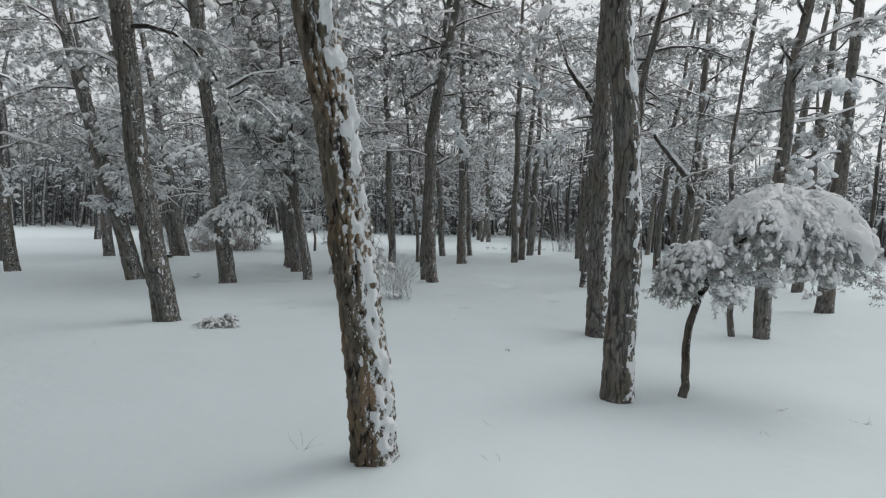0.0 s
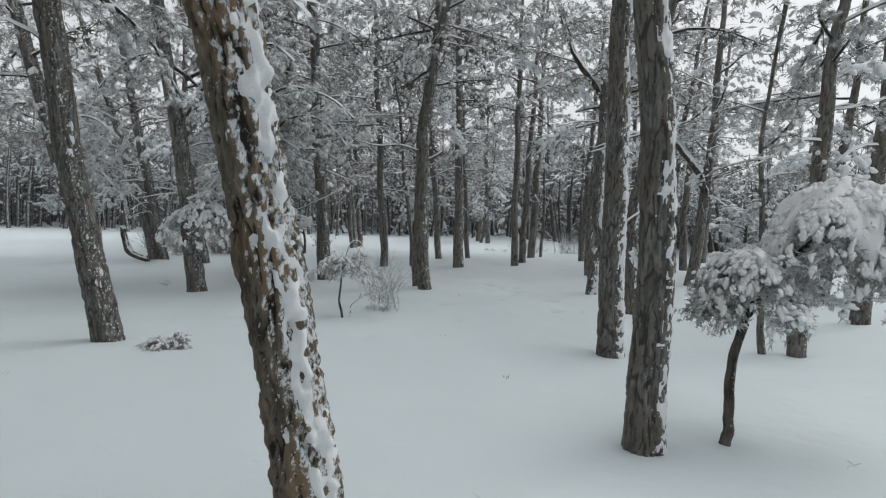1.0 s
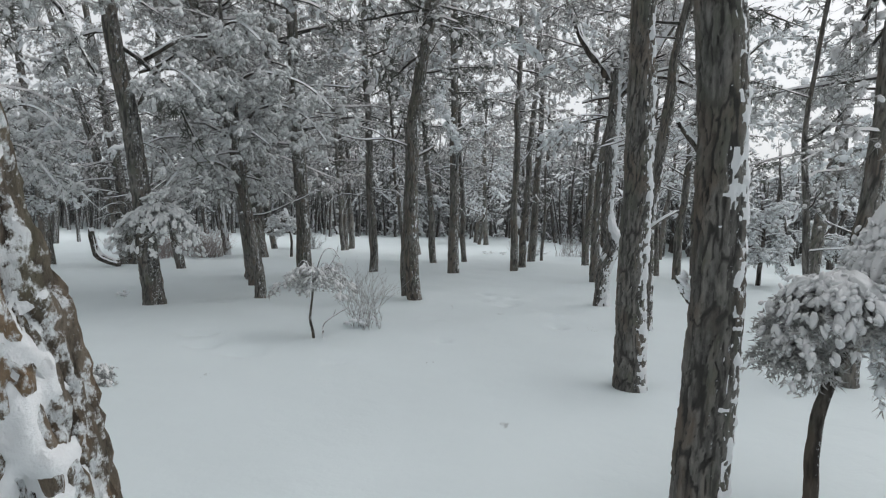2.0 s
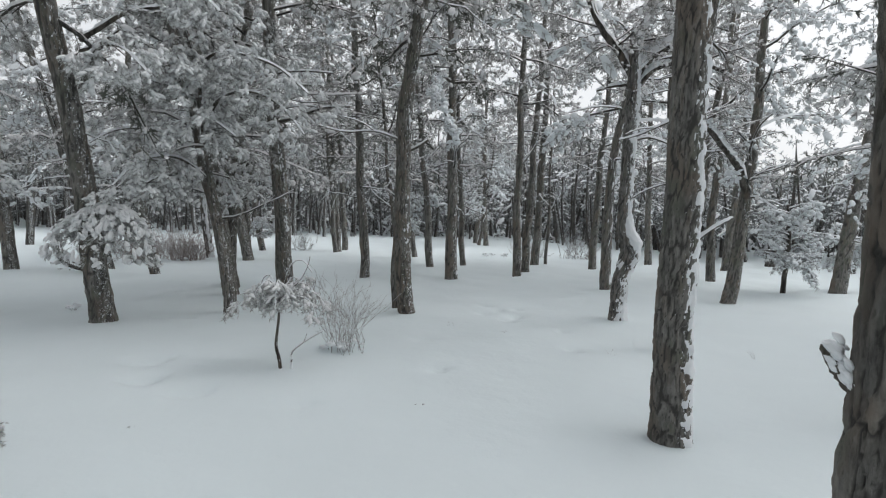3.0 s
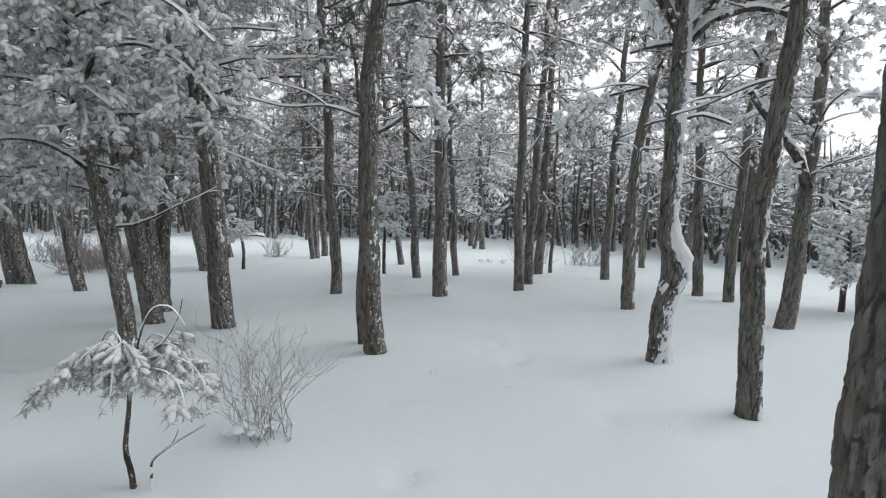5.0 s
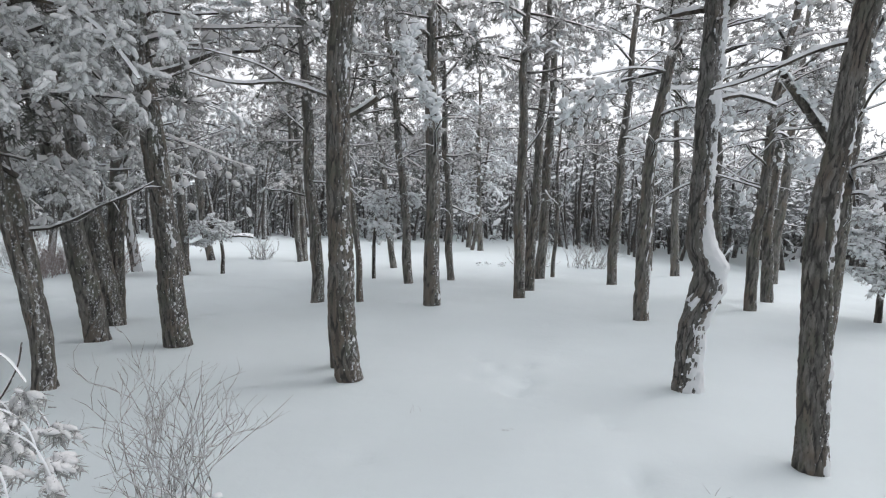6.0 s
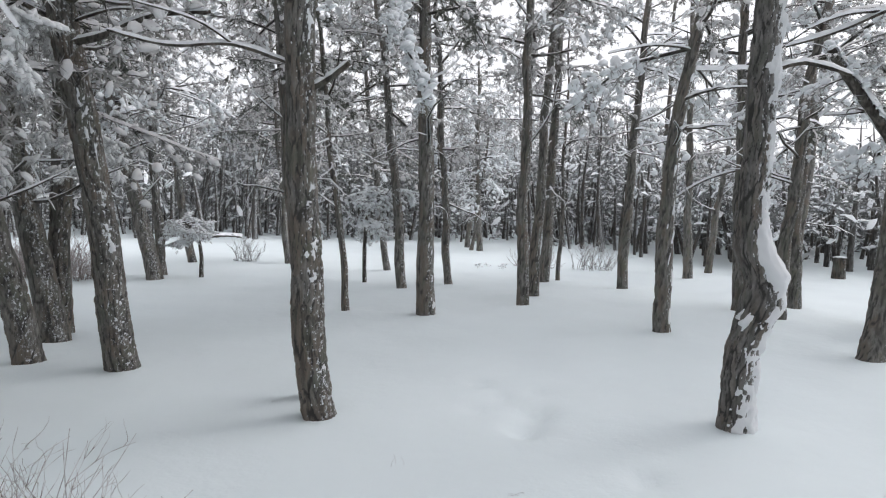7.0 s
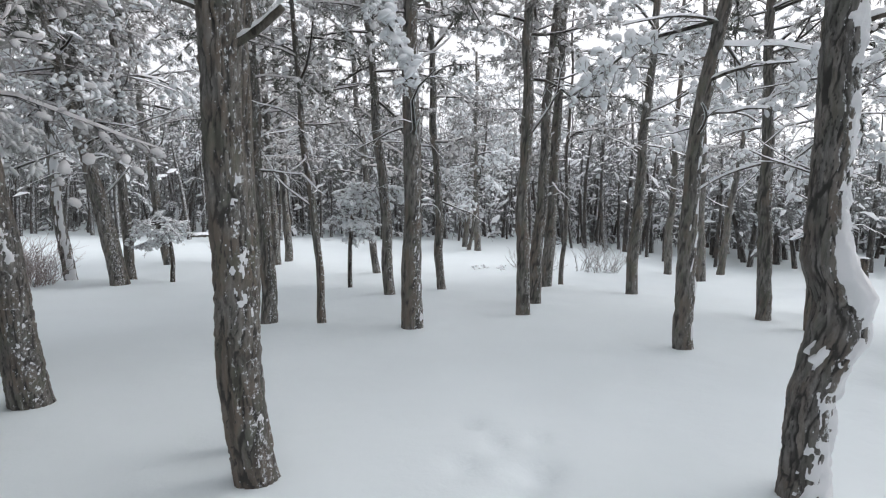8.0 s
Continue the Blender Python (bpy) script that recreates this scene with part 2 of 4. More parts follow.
def bough_meshes(seed, length, twigs, gap, needle, lump, lod=0, sag=0.35, bare=False, rise=0.12, snow=1.0, cover=0.6, ball=0.85, reach=(0.16, 0.4), start=0.25, blade=0.0):
    """A branch along +x with its side twigs: the wood, the needles and the snow on it."""
    rng = random.Random(seed)
    wood, green, white = Soup(), Soup(), Soup()
    sides, bent = 4 if lod == 0 else 3, 0.24 if bare else 0.14

    def stem(p, d, size, r, n, fall):
        pts, q = [Vector(p)], Vector(d).normalized()
        for i in range(n):
            q = (q + Vector((rng.gauss(0, bent), rng.gauss(0, bent), rng.gauss(0, 0.8 * bent) - fall / n))).normalized()
            pts.append(pts[-1] + q * size / n)
        rad = [r * (1 - 0.8 * i / n) for i in range(n + 1)]
        if lod == 0 or lod == 1 and (r > 0.004 or bare):
            wood.tube(pts, rad, sides)
            if r > 0.008 or bare:
                white.ridge(pts, rad, rng, 0.014 * snow)
        return pts

    def dress(pts, start):
        total = sum((b - a).length for a, b in zip(pts, pts[1:]))
        count = max(1, int(total * (1 - start) / gap))
        for i in range(count):
            u = (start + (1 - start) * (i + rng.random()) / count) * (len(pts) - 1)
            k = min(int(u), len(pts) - 2)
            d = pts[k + 1] - pts[k]
            p = pts[k] + d * (u - k) + Vector((rng.gauss(0, 0.5), rng.gauss(0, 0.5), rng.gauss(-0.25, 0.45))) * gap * 0.6
            dd = (d.normalized() + Vector((rng.gauss(0, 0.5), rng.gauss(0, 0.5), rng.gauss(-0.1, 0.5)))).normalized()
            green.tuft(p, dd, (15, 8, 6)[lod] + (3 if blade else 0), needle, blade or (0.0055, 0.011, 0.024)[lod], rng)
            if rng.random() < cover:
                s = lump * rng.uniform(0.5, 1.3)
                white.lump(p + Vector((0, 0, s * 0.15)) + dd * needle * 0.2, dd, s * (1.1 if lod < 2 else 2.2), s * ball, s * 0.66, rng, (3, 3, 1)[lod], (6, 6, 6)[lod])

    segs = (6, 5, 4)[lod]
    main = stem((0, 0, 0), (1, 0, rise), length, 0.012 + 0.010 * length, segs, sag)
    if not bare:
        dress(main, 0.4)
    for i in range(twigs):
        u = 0.15 + 0.82 * (i + rng.random()) / twigs
        k = min(int(u * segs), segs - 1)
        p = main[k].lerp(main[k + 1], u * segs - k)
        base = (main[k + 1] - main[k]).normalized()
        a, roll = rng.uniform(0.5, 1.15), rng.uniform(-0.75, 0.75) + (math.pi if i % 2 else 0)
        d = base * math.cos(a) + (Vector((0, 1, 0)) * math.cos(roll) + Vector((0, 0, 1)) * math.sin(roll)) * math.sin(a)
        size = length * (reach[0] + reach[1] * (1 - u)) * rng.uniform(0.6, 1.3)
        tw = stem(p, d, size, 0.0045 + 0.005 * size, (3, 2, 2)[lod], sag * 1.3)
        if not bare:
            dress(tw, start)
        if size > 0.2 * length and lod < 2:
            for s in (-1, 1):
                b = rng.uniform(0.5, 1.0) * s
                e = tw[2] - tw[1]
                d2 = Vector((e.x * math.cos(b) - e.y * math.sin(b), e.x * math.sin(b) + e.y * math.cos(b), e.z + rng.gauss(-0.1, 0.3) * e.length))
                t2 = stem(tw[rng.choice((1, 2))], d2, size * rng.uniform(0.35, 0.65), 0.0035, 2, sag)
                if not bare:
                    dress(t2, 0.2)
    return wood, green, white


# ---------- ground ----------
def ground_z(x, y):
    """Height of the snow, before its small unevenness."""
    x, y = np.asarray(x, float), np.asarray(y, float)
    def swell(cx, cy, sx, sy):
        return np.exp(-((x - cx) / sx) ** 2 - ((y - cy) / sy) ** 2)
    z = -0.17 - 0.28 * swell(5.5, 9.2, 3, 4.5) - 0.19 * swell(0, 0, 14, 8) + 0.085 * swell(-4, 10, 4, 5) + 0.095 * swell(2, 21, 5, 5) - 0.03 * swell(-0.3, 14, 1.5, 2.5) - 0.09 * swell(7.3, 17, 2, 3)
    z += 0.08 * swell(3.9, 14.3, 1.2, 2) - 0.03 * swell(2.2, 5.8, 2, 2)
    u = np.maximum(0, y - 21)  # beyond the clearing the ground climbs a little, more so at the west side
    climb = (0.42 + 0.2 * ease(2, 9, -x) - 0.3 * ease(6, 13, x)) * (1 - np.exp(-u / 22))
    return z + climb + 2.0 * ease(150, 500, np.hypot(x, y))


def snow_z(x, y):
    x, y = np.asarray(x, float), np.asarray(y, float)
    small = np.exp(-(np.hypot(x, y - 10) / 60) ** 2)
    rough = 0.10 * (vnoise(x / 2.1, y / 2.1, 3) - 0.5) + 0.034 * (vnoise(x / 0.7, y / 0.7, 5) - 0.5) + 0.007 * (vnoise(x / 0.22, y / 0.22, 9) - 0.5)
    return ground_z(x, y) + rough * small


TREES = []  # (x, y, radius) of each trunk
PINES = {}  # the pines by number


def make_ground():
    def axis(lo, hi, step, far):
        mid = np.arange(lo, hi + step, step)
        out = [hi + step]
        while out[-1] < far:
            out.append(out[-1] + (out[-1] - hi) * 0.35 + step)
        out = np.array(out)
        return np.concatenate([(lo - (out - hi))[::-1], mid, out])
    xs, ys = axis(-11, 14, 0.1, 900), axis(-2, 27, 0.1, 900)
    gx, gy = np.meshgrid(xs, ys)
    z = snow_z(gx, gy)
    for x, y, r in TREES:
        d = np.hypot(gx - x, gy - y)
        lee = np.hypot(gx - x - 0.7 * r, gy - y + 1.2 * r)
        z += 0.035 * np.exp(-(lee / (0.16 + 1.3 * r)) ** 2) - 0.03 * np.exp(-(d / (r + 0.06)) ** 4)
    # soft hollows of old prints filled by fresh snow
    rng = random.Random(4)
    for hx, hy in ((1.3, 14.8), (1.6, 15.2), (1.9, 14.7), (1.4, 15.6), (2.0, 15.3), (1.7, 14.3), (2.4, 12.2), (-3.15, 10.5), (-2.95, 10.6), (-2.8, 9.8), (-2.65, 9.85), (-2.2, 9.5), (-2.0, 9.6), (-4.05, 13.0), (-3.7, 13.0), (0.2, 12.4), (-0.9, 9.3), (2.5, 13.3), (0.4, 10.8)):
        z -= rng.uniform(0.06, 0.11) * np.exp(-((gx - hx) / rng.uniform(0.1, 0.17)) ** 2 - ((gy - hy) / rng.uniform(0.12, 0.2)) ** 2)
    nx, ny = len(xs), len(ys)
    verts = np.stack([gx.ravel(), gy.ravel(), z.ravel()], 1)
    faces = [(j * nx + i, j * nx + i + 1, (j + 1) * nx + i + 1, (j + 1) * nx + i) for j in range(ny - 1) for i in range(nx - 1)]
    ob = new("ground", mesh_of("ground", verts, faces, SNOW))
    return tagged(ob, "deep smooth fresh snow covering the forest floor", "snow", kind="structure")


# ---------- pines ----------
WIND = math.atan2(-0.65, 0.75)  # the side that the snow was blown against
POOL = {}
for kind, specs in {
    "full": [dict(length=1.6, twigs=16, gap=0.06, needle=0.085, lump=0.036, cover=0.75, ball=0.95, sag=0.75, reach=(0.12, 0.2), start=0.35, rise=0.2)] * 5,
    "mid": [dict(length=1.7, twigs=11, gap=0.125, needle=0.13, lump=0.058, lod=1, cover=0.62, reach=(0.12, 0.24), start=0.3, sag=0.5)] * 6,
    "bare": [dict(length=1.7, twigs=5, gap=0.2, needle=0.1, lump=0.05, lod=1, bare=True, sag=0.3, rise=0.12, reach=(0.1, 0.24), snow=0.9)] * 5,
    "heavy": [dict(length=0.9, twigs=9, gap=0.062, needle=0.08, lump=0.056, sag=0.8, rise=0.3, cover=0.95, snow=1.4)] * 4,
    "dark": [dict(length=1.6, twigs=10, gap=0.13, needle=0.13, lump=0.06, lod=1, cover=0.25, snow=0.6, reach=(0.12, 0.22), start=0.3, sag=0.7)] * 3,
    "laden": [dict(length=1.7, twigs=10, gap=0.12, needle=0.12, lump=0.07, lod=1, cover=0.95, reach=(0.12, 0.26), start=0.3, sag=0.55, snow=1.6)] * 4,
    "high": [dict(length=2.0, twigs=7, gap=0.15, needle=0.1, lump=0.06, lod=2, cover=0.5, blade=0.008, sag=0.5)] * 4,
    "rear": [dict(length=2.4, twigs=3, gap=0.6, needle=0.6, lump=0.1, lod=2, cover=0.2)] * 4,
    "far": [dict(length=2.0, twigs=6, gap=0.34, needle=0.29, lump=0.105, lod=2, cover=0.62, ball=0.9)] * 5,
}.items():
    POOL[kind] = []
    for i, spec in enumerate(specs):
        w, g, s = bough_meshes(100 + 17 * i + len(kind), **spec)
        bark = BARK_DARK
        POOL[kind].append((w, g, s) if kind in ("far", "rear") else (
            mesh_of("branch", w.v, w.f, bark) if w.v else None, mesh_of("needles", g.v, g.f, NEEDLES_DARK if kind == "dark" else NEEDLES_RIMED if kind == "full" else NEEDLES, False) if g.v else None, mesh_of("snow", s.v, s.f, POM_SNOW if kind == "full" else RIME if kind in ("mid", "dark") else CAP_SNOW)))


def bough(tree, kind, index, m, name="branch"):
    w, g, s = POOL[kind][index % len(POOL[kind])]
    ob = part(name, w, tree, m) if w else tagged(part("high_bough", g, tree, m), kind="stuff")
    if g and w:
        tagged(part("needles", g, ob), kind="stuff")
    tagged(part("snow", s, ob), kind="stuff")
    return ob


def trunk_shape(r, lean, bend, height, knee=None, straight=6.0, taper=0.72):
    """Centre and radius of a trunk at a height s above the snow."""
    def centre(s):
        q = np.clip(s, 0, straight)
        over = np.maximum(s - straight, 0)
        x = lean[0] * s + bend[0] * (q * q + 2 * straight * over)
        y = lean[1] * s + bend[1] * (q * q + 2 * straight * over)
        if knee is None:  # no stem grows quite straight
            w, p = 0.014 if r > 0.14 else 0.028, 47.0 * lean[0] + 61.0 * r
            x = x + w * (np.sin(1.9 * s + p) - math.sin(p)) + 0.4 * w * (np.sin(4.3 * s + 2 * p) - math.sin(2 * p))
            y = y + w * (np.sin(1.6 * s + 3 * p) - math.sin(3 * p))
        else:
            dx, dy = knee(s)
            x, y = x + dx, y + dy
        return x, y

    def radius(s):
        q = np.clip(s / height, 0, 1)
        return r * (1 - taper * q) * (1 + 0.10 * np.exp(-np.maximum(s, -0.1) / 0.16)) * (1 + 0.03 * np.sin(s * 2.3 + r * 40))
    return centre, radius


def trunk_mesh(seed, r, centre, radius, height, sides, step, top_step=0.4, fine_to=5.0, plate=1.0, snow=0.5, mat=None, swell=None, flecks=300, drift=None, pad=1.0):
    s = np.concatenate([np.arange(-0.25, fine_to, step), np.arange(fine_to, height, top_step), [height]])
    th = np.arange(sides) / sides * 2 * math.pi
    T, S = np.meshgrid(th, s)
    cx, cy = centre(S)
    R = radius(S)
    if swell is not None:
        R = R * swell(S)
    around = max(6, round(2 * math.pi * r / 0.062))
    u, v = T / (2 * math.pi) * around, S / 0.36
    u = u + 0.8 * (vnoise(T / (2 * math.pi) * 5, S / 0.2, seed, 5) - 0.5) + 0.6 * (vnoise(T / (2 * math.pi) * 9, S / 0.07, seed + 5, 9) - 0.5)
    v = v + 0.9 * (vnoise(T / (2 * math.pi) * 7, S / 0.3, seed + 1, 7) - 0.5)
    edge, val = cells(u, v, seed, around)
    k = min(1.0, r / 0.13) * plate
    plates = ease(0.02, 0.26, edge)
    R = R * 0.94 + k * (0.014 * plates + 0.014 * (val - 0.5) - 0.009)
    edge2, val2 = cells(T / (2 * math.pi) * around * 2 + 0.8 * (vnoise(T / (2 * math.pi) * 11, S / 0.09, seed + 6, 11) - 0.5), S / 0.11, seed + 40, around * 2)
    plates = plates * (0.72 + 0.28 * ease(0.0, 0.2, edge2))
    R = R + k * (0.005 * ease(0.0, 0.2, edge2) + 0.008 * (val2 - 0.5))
    fine = vnoise(T / (2 * math.pi) * around * 3, S / 0.04, seed + 2, around * 3)
    R = R + k * 0.010 * (fine - 0.5) + 0.014 * k * (vnoise(T / (2 * math.pi) * 4, S / 0.5, seed + 3, 4) - 0.5)

    def points(rad):
        return np.stack([(cx + rad * np.cos(T)).ravel(), (cy + rad * np.sin(T)).ravel(), S.ravel()], 1)
    n, q = len(s), sides
    quads = np.array([(j * q + i, j * q + (i + 1) % q, (j + 1) * q + (i + 1) % q, (j + 1) * q + i) for j in range(n - 1) for i in range(q)])
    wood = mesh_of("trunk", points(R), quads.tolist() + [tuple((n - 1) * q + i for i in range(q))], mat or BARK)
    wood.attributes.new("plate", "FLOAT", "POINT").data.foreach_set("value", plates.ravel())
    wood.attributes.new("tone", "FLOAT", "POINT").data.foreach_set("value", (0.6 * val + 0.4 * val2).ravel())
    # snow blown on to the bark: a shell where enough of it stuck
    f = 0.25 * vnoise(T / (2 * math.pi) * 5, S / 0.3, seed + 20, 5) + 0.35 * vnoise(T / (2 * math.pi) * 13, S / 0.1, seed + 21, 13) + 0.4 * vnoise(T / (2 * math.pi) * 26, S / 0.045, seed + 22, 26)
    face = np.cos(T - WIND)
    field = (f - 0.5) * (1.9 + 2.2 * max(0, snow - 0.5)) + 0.85 * (face - 1) + (0.3 if sides > 40 else 0.08) * ease(0.72, 1.0, face) + (snow - 0.5) * 1.3 - 0.13 + 0.3 * (0.5 - plates)
    if drift is not None:
        field = field + drift(T, S)
    field = np.where(S > fine_to, -1, field)
    clump = 0.4 + 0.7 * vnoise(T / (2 * math.pi) * 11, S / 0.09, seed + 30, 11) + 0.6 * vnoise(T / (2 * math.pi) * 24, S / 0.05, seed + 31, 24)
    thick = np.where(field > 0, 0.003 + 0.017 * pad * ease(0, 0.6, field) * clump, -0.008)
    if drift is not None:
        thick = thick + 0.07 * ease(0.3, 1.5, drift(T, S)) * (field > 0)
    keep = (field.ravel()[quads] > 0).any(axis=1)
    quads = quads[keep]
    used, back = np.unique(quads, return_inverse=True)
    pv, pf = points(R + thick)[used].tolist(), back.reshape(-1, 4).tolist()
    # small clots caught in the bark
    rng = np.random.default_rng(seed)
    count = int((flecks * (0.55 + snow)) * min(1, r / 0.13))
    hs = rng.uniform(0, 1, count * 3) ** 1.2 * (fine_to - 0.1)
    ht = WIND + rng.normal(0, 0.5, count * 3)
    for a, h, size in list(zip(ht, hs, rng.gamma(1.6, 0.0042, count * 3)))[:count]:
        j, i = int(np.searchsorted(s, h)), int(round(a / (2 * math.pi) * sides)) % sides
        j = min(j, n - 2)
        c = np.array((cx[j, i], cy[j, i], s[j]))
        out, side = np.array((math.cos(th[i]), math.sin(th[i]), 0)), np.array((-math.sin(th[i]), math.cos(th[i]), 0))
        o, size = len(pv), min(0.02, 0.003 + 0.7 * size)
        pv.append((c + out * (R[j, i] + 0.006 + 0.3 * size) + np.array((0, 0, 0.1 * size))).tolist())
        stretch = rng.uniform(0.7, 1.8)
        for k in range(6):
            w, q2 = k * math.pi / 3, size * rng.uniform(0.6, 1.25)
            pv.append((c + out * (R[j, i] - 0.004) + side * (q2 * math.cos(w)) + np.array((0, 0, q2 * stretch * math.sin(w)))).tolist())
        pf.extend((o, o + 1 + k, o + 1 + (k + 1) % 6) for k in range(6))
    shell = mesh_of("trunk_snow", pv, pf, STUCK_SNOW) if pf else None
    return wood, shell


def pine(seed, x, y, diameter, lean=(0, 0), bend=(0, 0), height=9.5, crown=3.2, look_level=1, snow=0.12, boughs=22, spread=1.0,
         mat=None, label="", stubs=6, leafy=False, extras=(), knee=None, swell=None, category="pine tree", name="pine_tree", taper=0.72, drift=None, dark=0.25, laden=0.0, high=13):
    rng = random.Random(seed)
    z = float(ground_z(x, y))
    tree = new(name)
    tree.location = (x, y, z)
    tagged(tree, label or "tall pine with cracked grey-brown bark and snow-laden branches", category, "pines of the snowy forest")
    r = diameter / 2
    TREES.append((x, y, r))
    PINES[seed] = tree
    centre, radius = trunk_shape(r, lean, bend, height, knee, taper=taper)
    sides, step = ((72, 0.024), (30, 0.07) if y < 18 else (22, 0.12), (14, 0.2))[look_level]
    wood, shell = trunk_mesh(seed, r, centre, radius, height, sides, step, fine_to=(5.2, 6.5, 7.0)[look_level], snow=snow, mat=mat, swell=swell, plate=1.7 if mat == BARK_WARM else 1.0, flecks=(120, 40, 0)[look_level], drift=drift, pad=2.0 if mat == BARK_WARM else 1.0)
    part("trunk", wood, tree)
    if shell:
        tagged(part("trunk_snow", shell, tree, label="white snow stuck to the bark"), kind="stuff")

    def at(s):
        cx, cy = centre(np.array(float(s)))
        return float(cx), float(cy), s
    turn = rng.uniform(0, 360)
    for i in range(boughs):
        u = (i + rng.random()) / boughs
        s = crown + (height - crown) * u ** 0.85
        turn += 137.5 + rng.uniform(-25, 25)
        size = spread * (0.55 + 0.75 * math.sin(math.pi * min(1, 0.25 + 0.75 * u))) * rng.uniform(0.7, 1.2) * (1.05 - 0.5 * u)
        kind = "laden" if rng.random() < laden else "full" if (look_level == 0 or leafy) and s < 5 and rng.random() < 0.8 else "dark" if rng.random() < (dark if x > -2 else 0.1) else "mid"
        px, py, pz = at(s)
        tilt = rng.gauss(4, 13) + 26 * u
        bough(tree, kind, rng.randrange(30), pose(px, py, pz, rng.uniform(-35, 35), -tilt, turn) @ Matrix.Scale(size, 4))
    # Upper boughs, mostly out of view, added to shade what lies below; fewer at right.
    high = high if x < 3.5 else 4
    for i in range(high if boughs > 15 else 0):
        s = max(5.2, crown + 0.8) + (height - max(5.2, crown + 0.8)) * (i + rng.random()) / high
        px, py, pz = at(s)
        bough(tree, "high", rng.randrange(30), pose(px, py, pz, rng.uniform(-30, 30), -rng.gauss(12, 14), rng.uniform(0, 360)) @ Matrix.Scale(rng.uniform(1.1, 1.7), 4))
    for i in range(stubs):
        s = rng.uniform(max(1.6, crown - 1.6), crown + 1.8)
        px, py, pz = at(s)
        bough(tree, "bare", rng.randrange(9), pose(px, py, pz, rng.uniform(-20, 20), rng.uniform(-22, 6), rng.uniform(0, 360)) @ Matrix.Scale(rng.uniform(0.45, 1.15), 4), "bare_branch")
    for s, turn, tilt, size, kind in extras:
        px, py, pz = at(s)
        bough(tree, kind, rng.randrange(9), pose(px, py, pz, 0, -tilt, turn) @ Matrix.Scale(size, 4))
    return tree


# The pines that the path passes, from near to far.
pine(1, -0.42, 4.03, 0.31, (-0.084, -0.26), (-0.006, 0.0), 9, 4.2, 0, snow=0.65, stubs=0, mat=BARK_WARM, label="leaning pine with flaking orange-brown bark, plastered with snow")
pine(2, 1.89, 5.76, 0.32, (0.015, -0.071), (-0.0196, 0), 9.5, 4.6, 0, snow=0.5, label="upright pine with deeply furrowed grey bark, snow along one side", stubs=1)
pine(3, 2.57, 9.03, 0.36, (-0.043, -0.06), (0, -0.0144), 10, 5.0, 0, snow=0.56, stubs=1)
pine(4, -4.04, 8.33, 0.355, (-0.085, -0.182), (0.0084, -0.004), 9.5, 3.4, 0, snow=0.12, stubs=0)
pine(5, -4.7, 12.45, 0.365, (-0.04, -0.123), (0.0005, -0.02), 9.5, 4.0, 1, leafy=True, snow=0.14, stubs=1)
pine(6, 5.62, 9.72, 0.265, (0.008, -0.007), (0.0117, -0.0013), 9, 2.9, 1, leafy=True, boughs=26, stubs=1, dark=0.0)
pine(7, 5.17, 9.85, 0.115, (-0.107, 0.073), (0.0254, -0.0031), 4.6, 2.2, 1, boughs=9, spread=0.6, stubs=1, label="thin young pine with a bent stem and rimed twigs", taper=0.6)
pine(8, 8.17, 11.91, 0.33, (0.08, 0.018), (-0.002, 0), 9.5, 2.8, 1, laden=0.7, boughs=17, stubs=1)
pine(9, 9.37, 14.77, 0.26, (0.07, 0), (0.0016, 0), 9, 2.6, 1, laden=0.7, boughs=17, stubs=1)
pine(10, -7.07, 13.07, 0.40, (-0.283, -0.036), (0.0028, 0), 9.5, 2.6, 1, stubs=5, extras=[(1.7 + 0.05 * k, -150 + 50 * k, 8, 0.75, "heavy") for k in range(5)])
pine(11, -11.6, 19.7, 0.36, (-0.076, 0), (-0.0094, 0), 9, 2.6, 1, boughs=28, high=11, laden=0.35)
pine(12, -10.72, 14.1, 0.33, (-0.14, -0.012), (0, 0), 9, 2.4, 1, boughs=28, high=11, laden=0.35)
pine(13, -9.2, 20.2, 0.38, (-0.183, -0.033), (0.0007, 0), 9.5, 1.9, 1, stubs=5, boughs=28, high=11, laden=0.35)
pine(14, -4.52, 17.14, 0.38, (-0.104, -0.091), (-0.0042, -0.004), 10, 2.6, 1)
pine(15, -3.22, 13.63, 0.22, (-0.142, 0.05), (-0.0195, 0.0015), 7.5, 2.0, 1, leafy=True, label="slender leaning pine with low snowy boughs", high=5, stubs=1)
pine(16, -0.205, 14.4, 0.305, (-0.115, -0.151), (0.027, 0), 10, 5.0, 0, snow=0.2, boughs=22, stubs=1)
pine(17, -0.42, 14.95, 0.21, (-0.051, -0.112), (0.017, -0.002), 9, 4.4, 1, snow=0.08, boughs=18, dark=0.75)
pine(18, 0.705, 19.35, 0.34, (-0.017, -0.043), (-0.0014, -0.002), 10, 4.6, 1, snow=0.35)
pine(19, 2.72, 20.93, 0.26, (-0.012, -0.006), (0.0015, 0), 10.5, 4.8, 1)
pine(20, 3.14, 22.15, 0.26, (0.027, 0.0), (0.0025, 0.001), 10.5, 4.6, 1)
pine(21, 3.86, 24.71, 0.311, (0.031, -0.008), (0, 0), 10.5, 4.0, 1)
pine(22, 4.33, 25.07, 0.131, (0.011, 0), (0, 0), 7, 2.6, 2, boughs=12, spread=0.7)
pine(23, 5.75, 23.8, 0.28, (0.03, 0.016), (0.0039, 0), 10, 3.6, 1, laden=0.4, boughs=18)
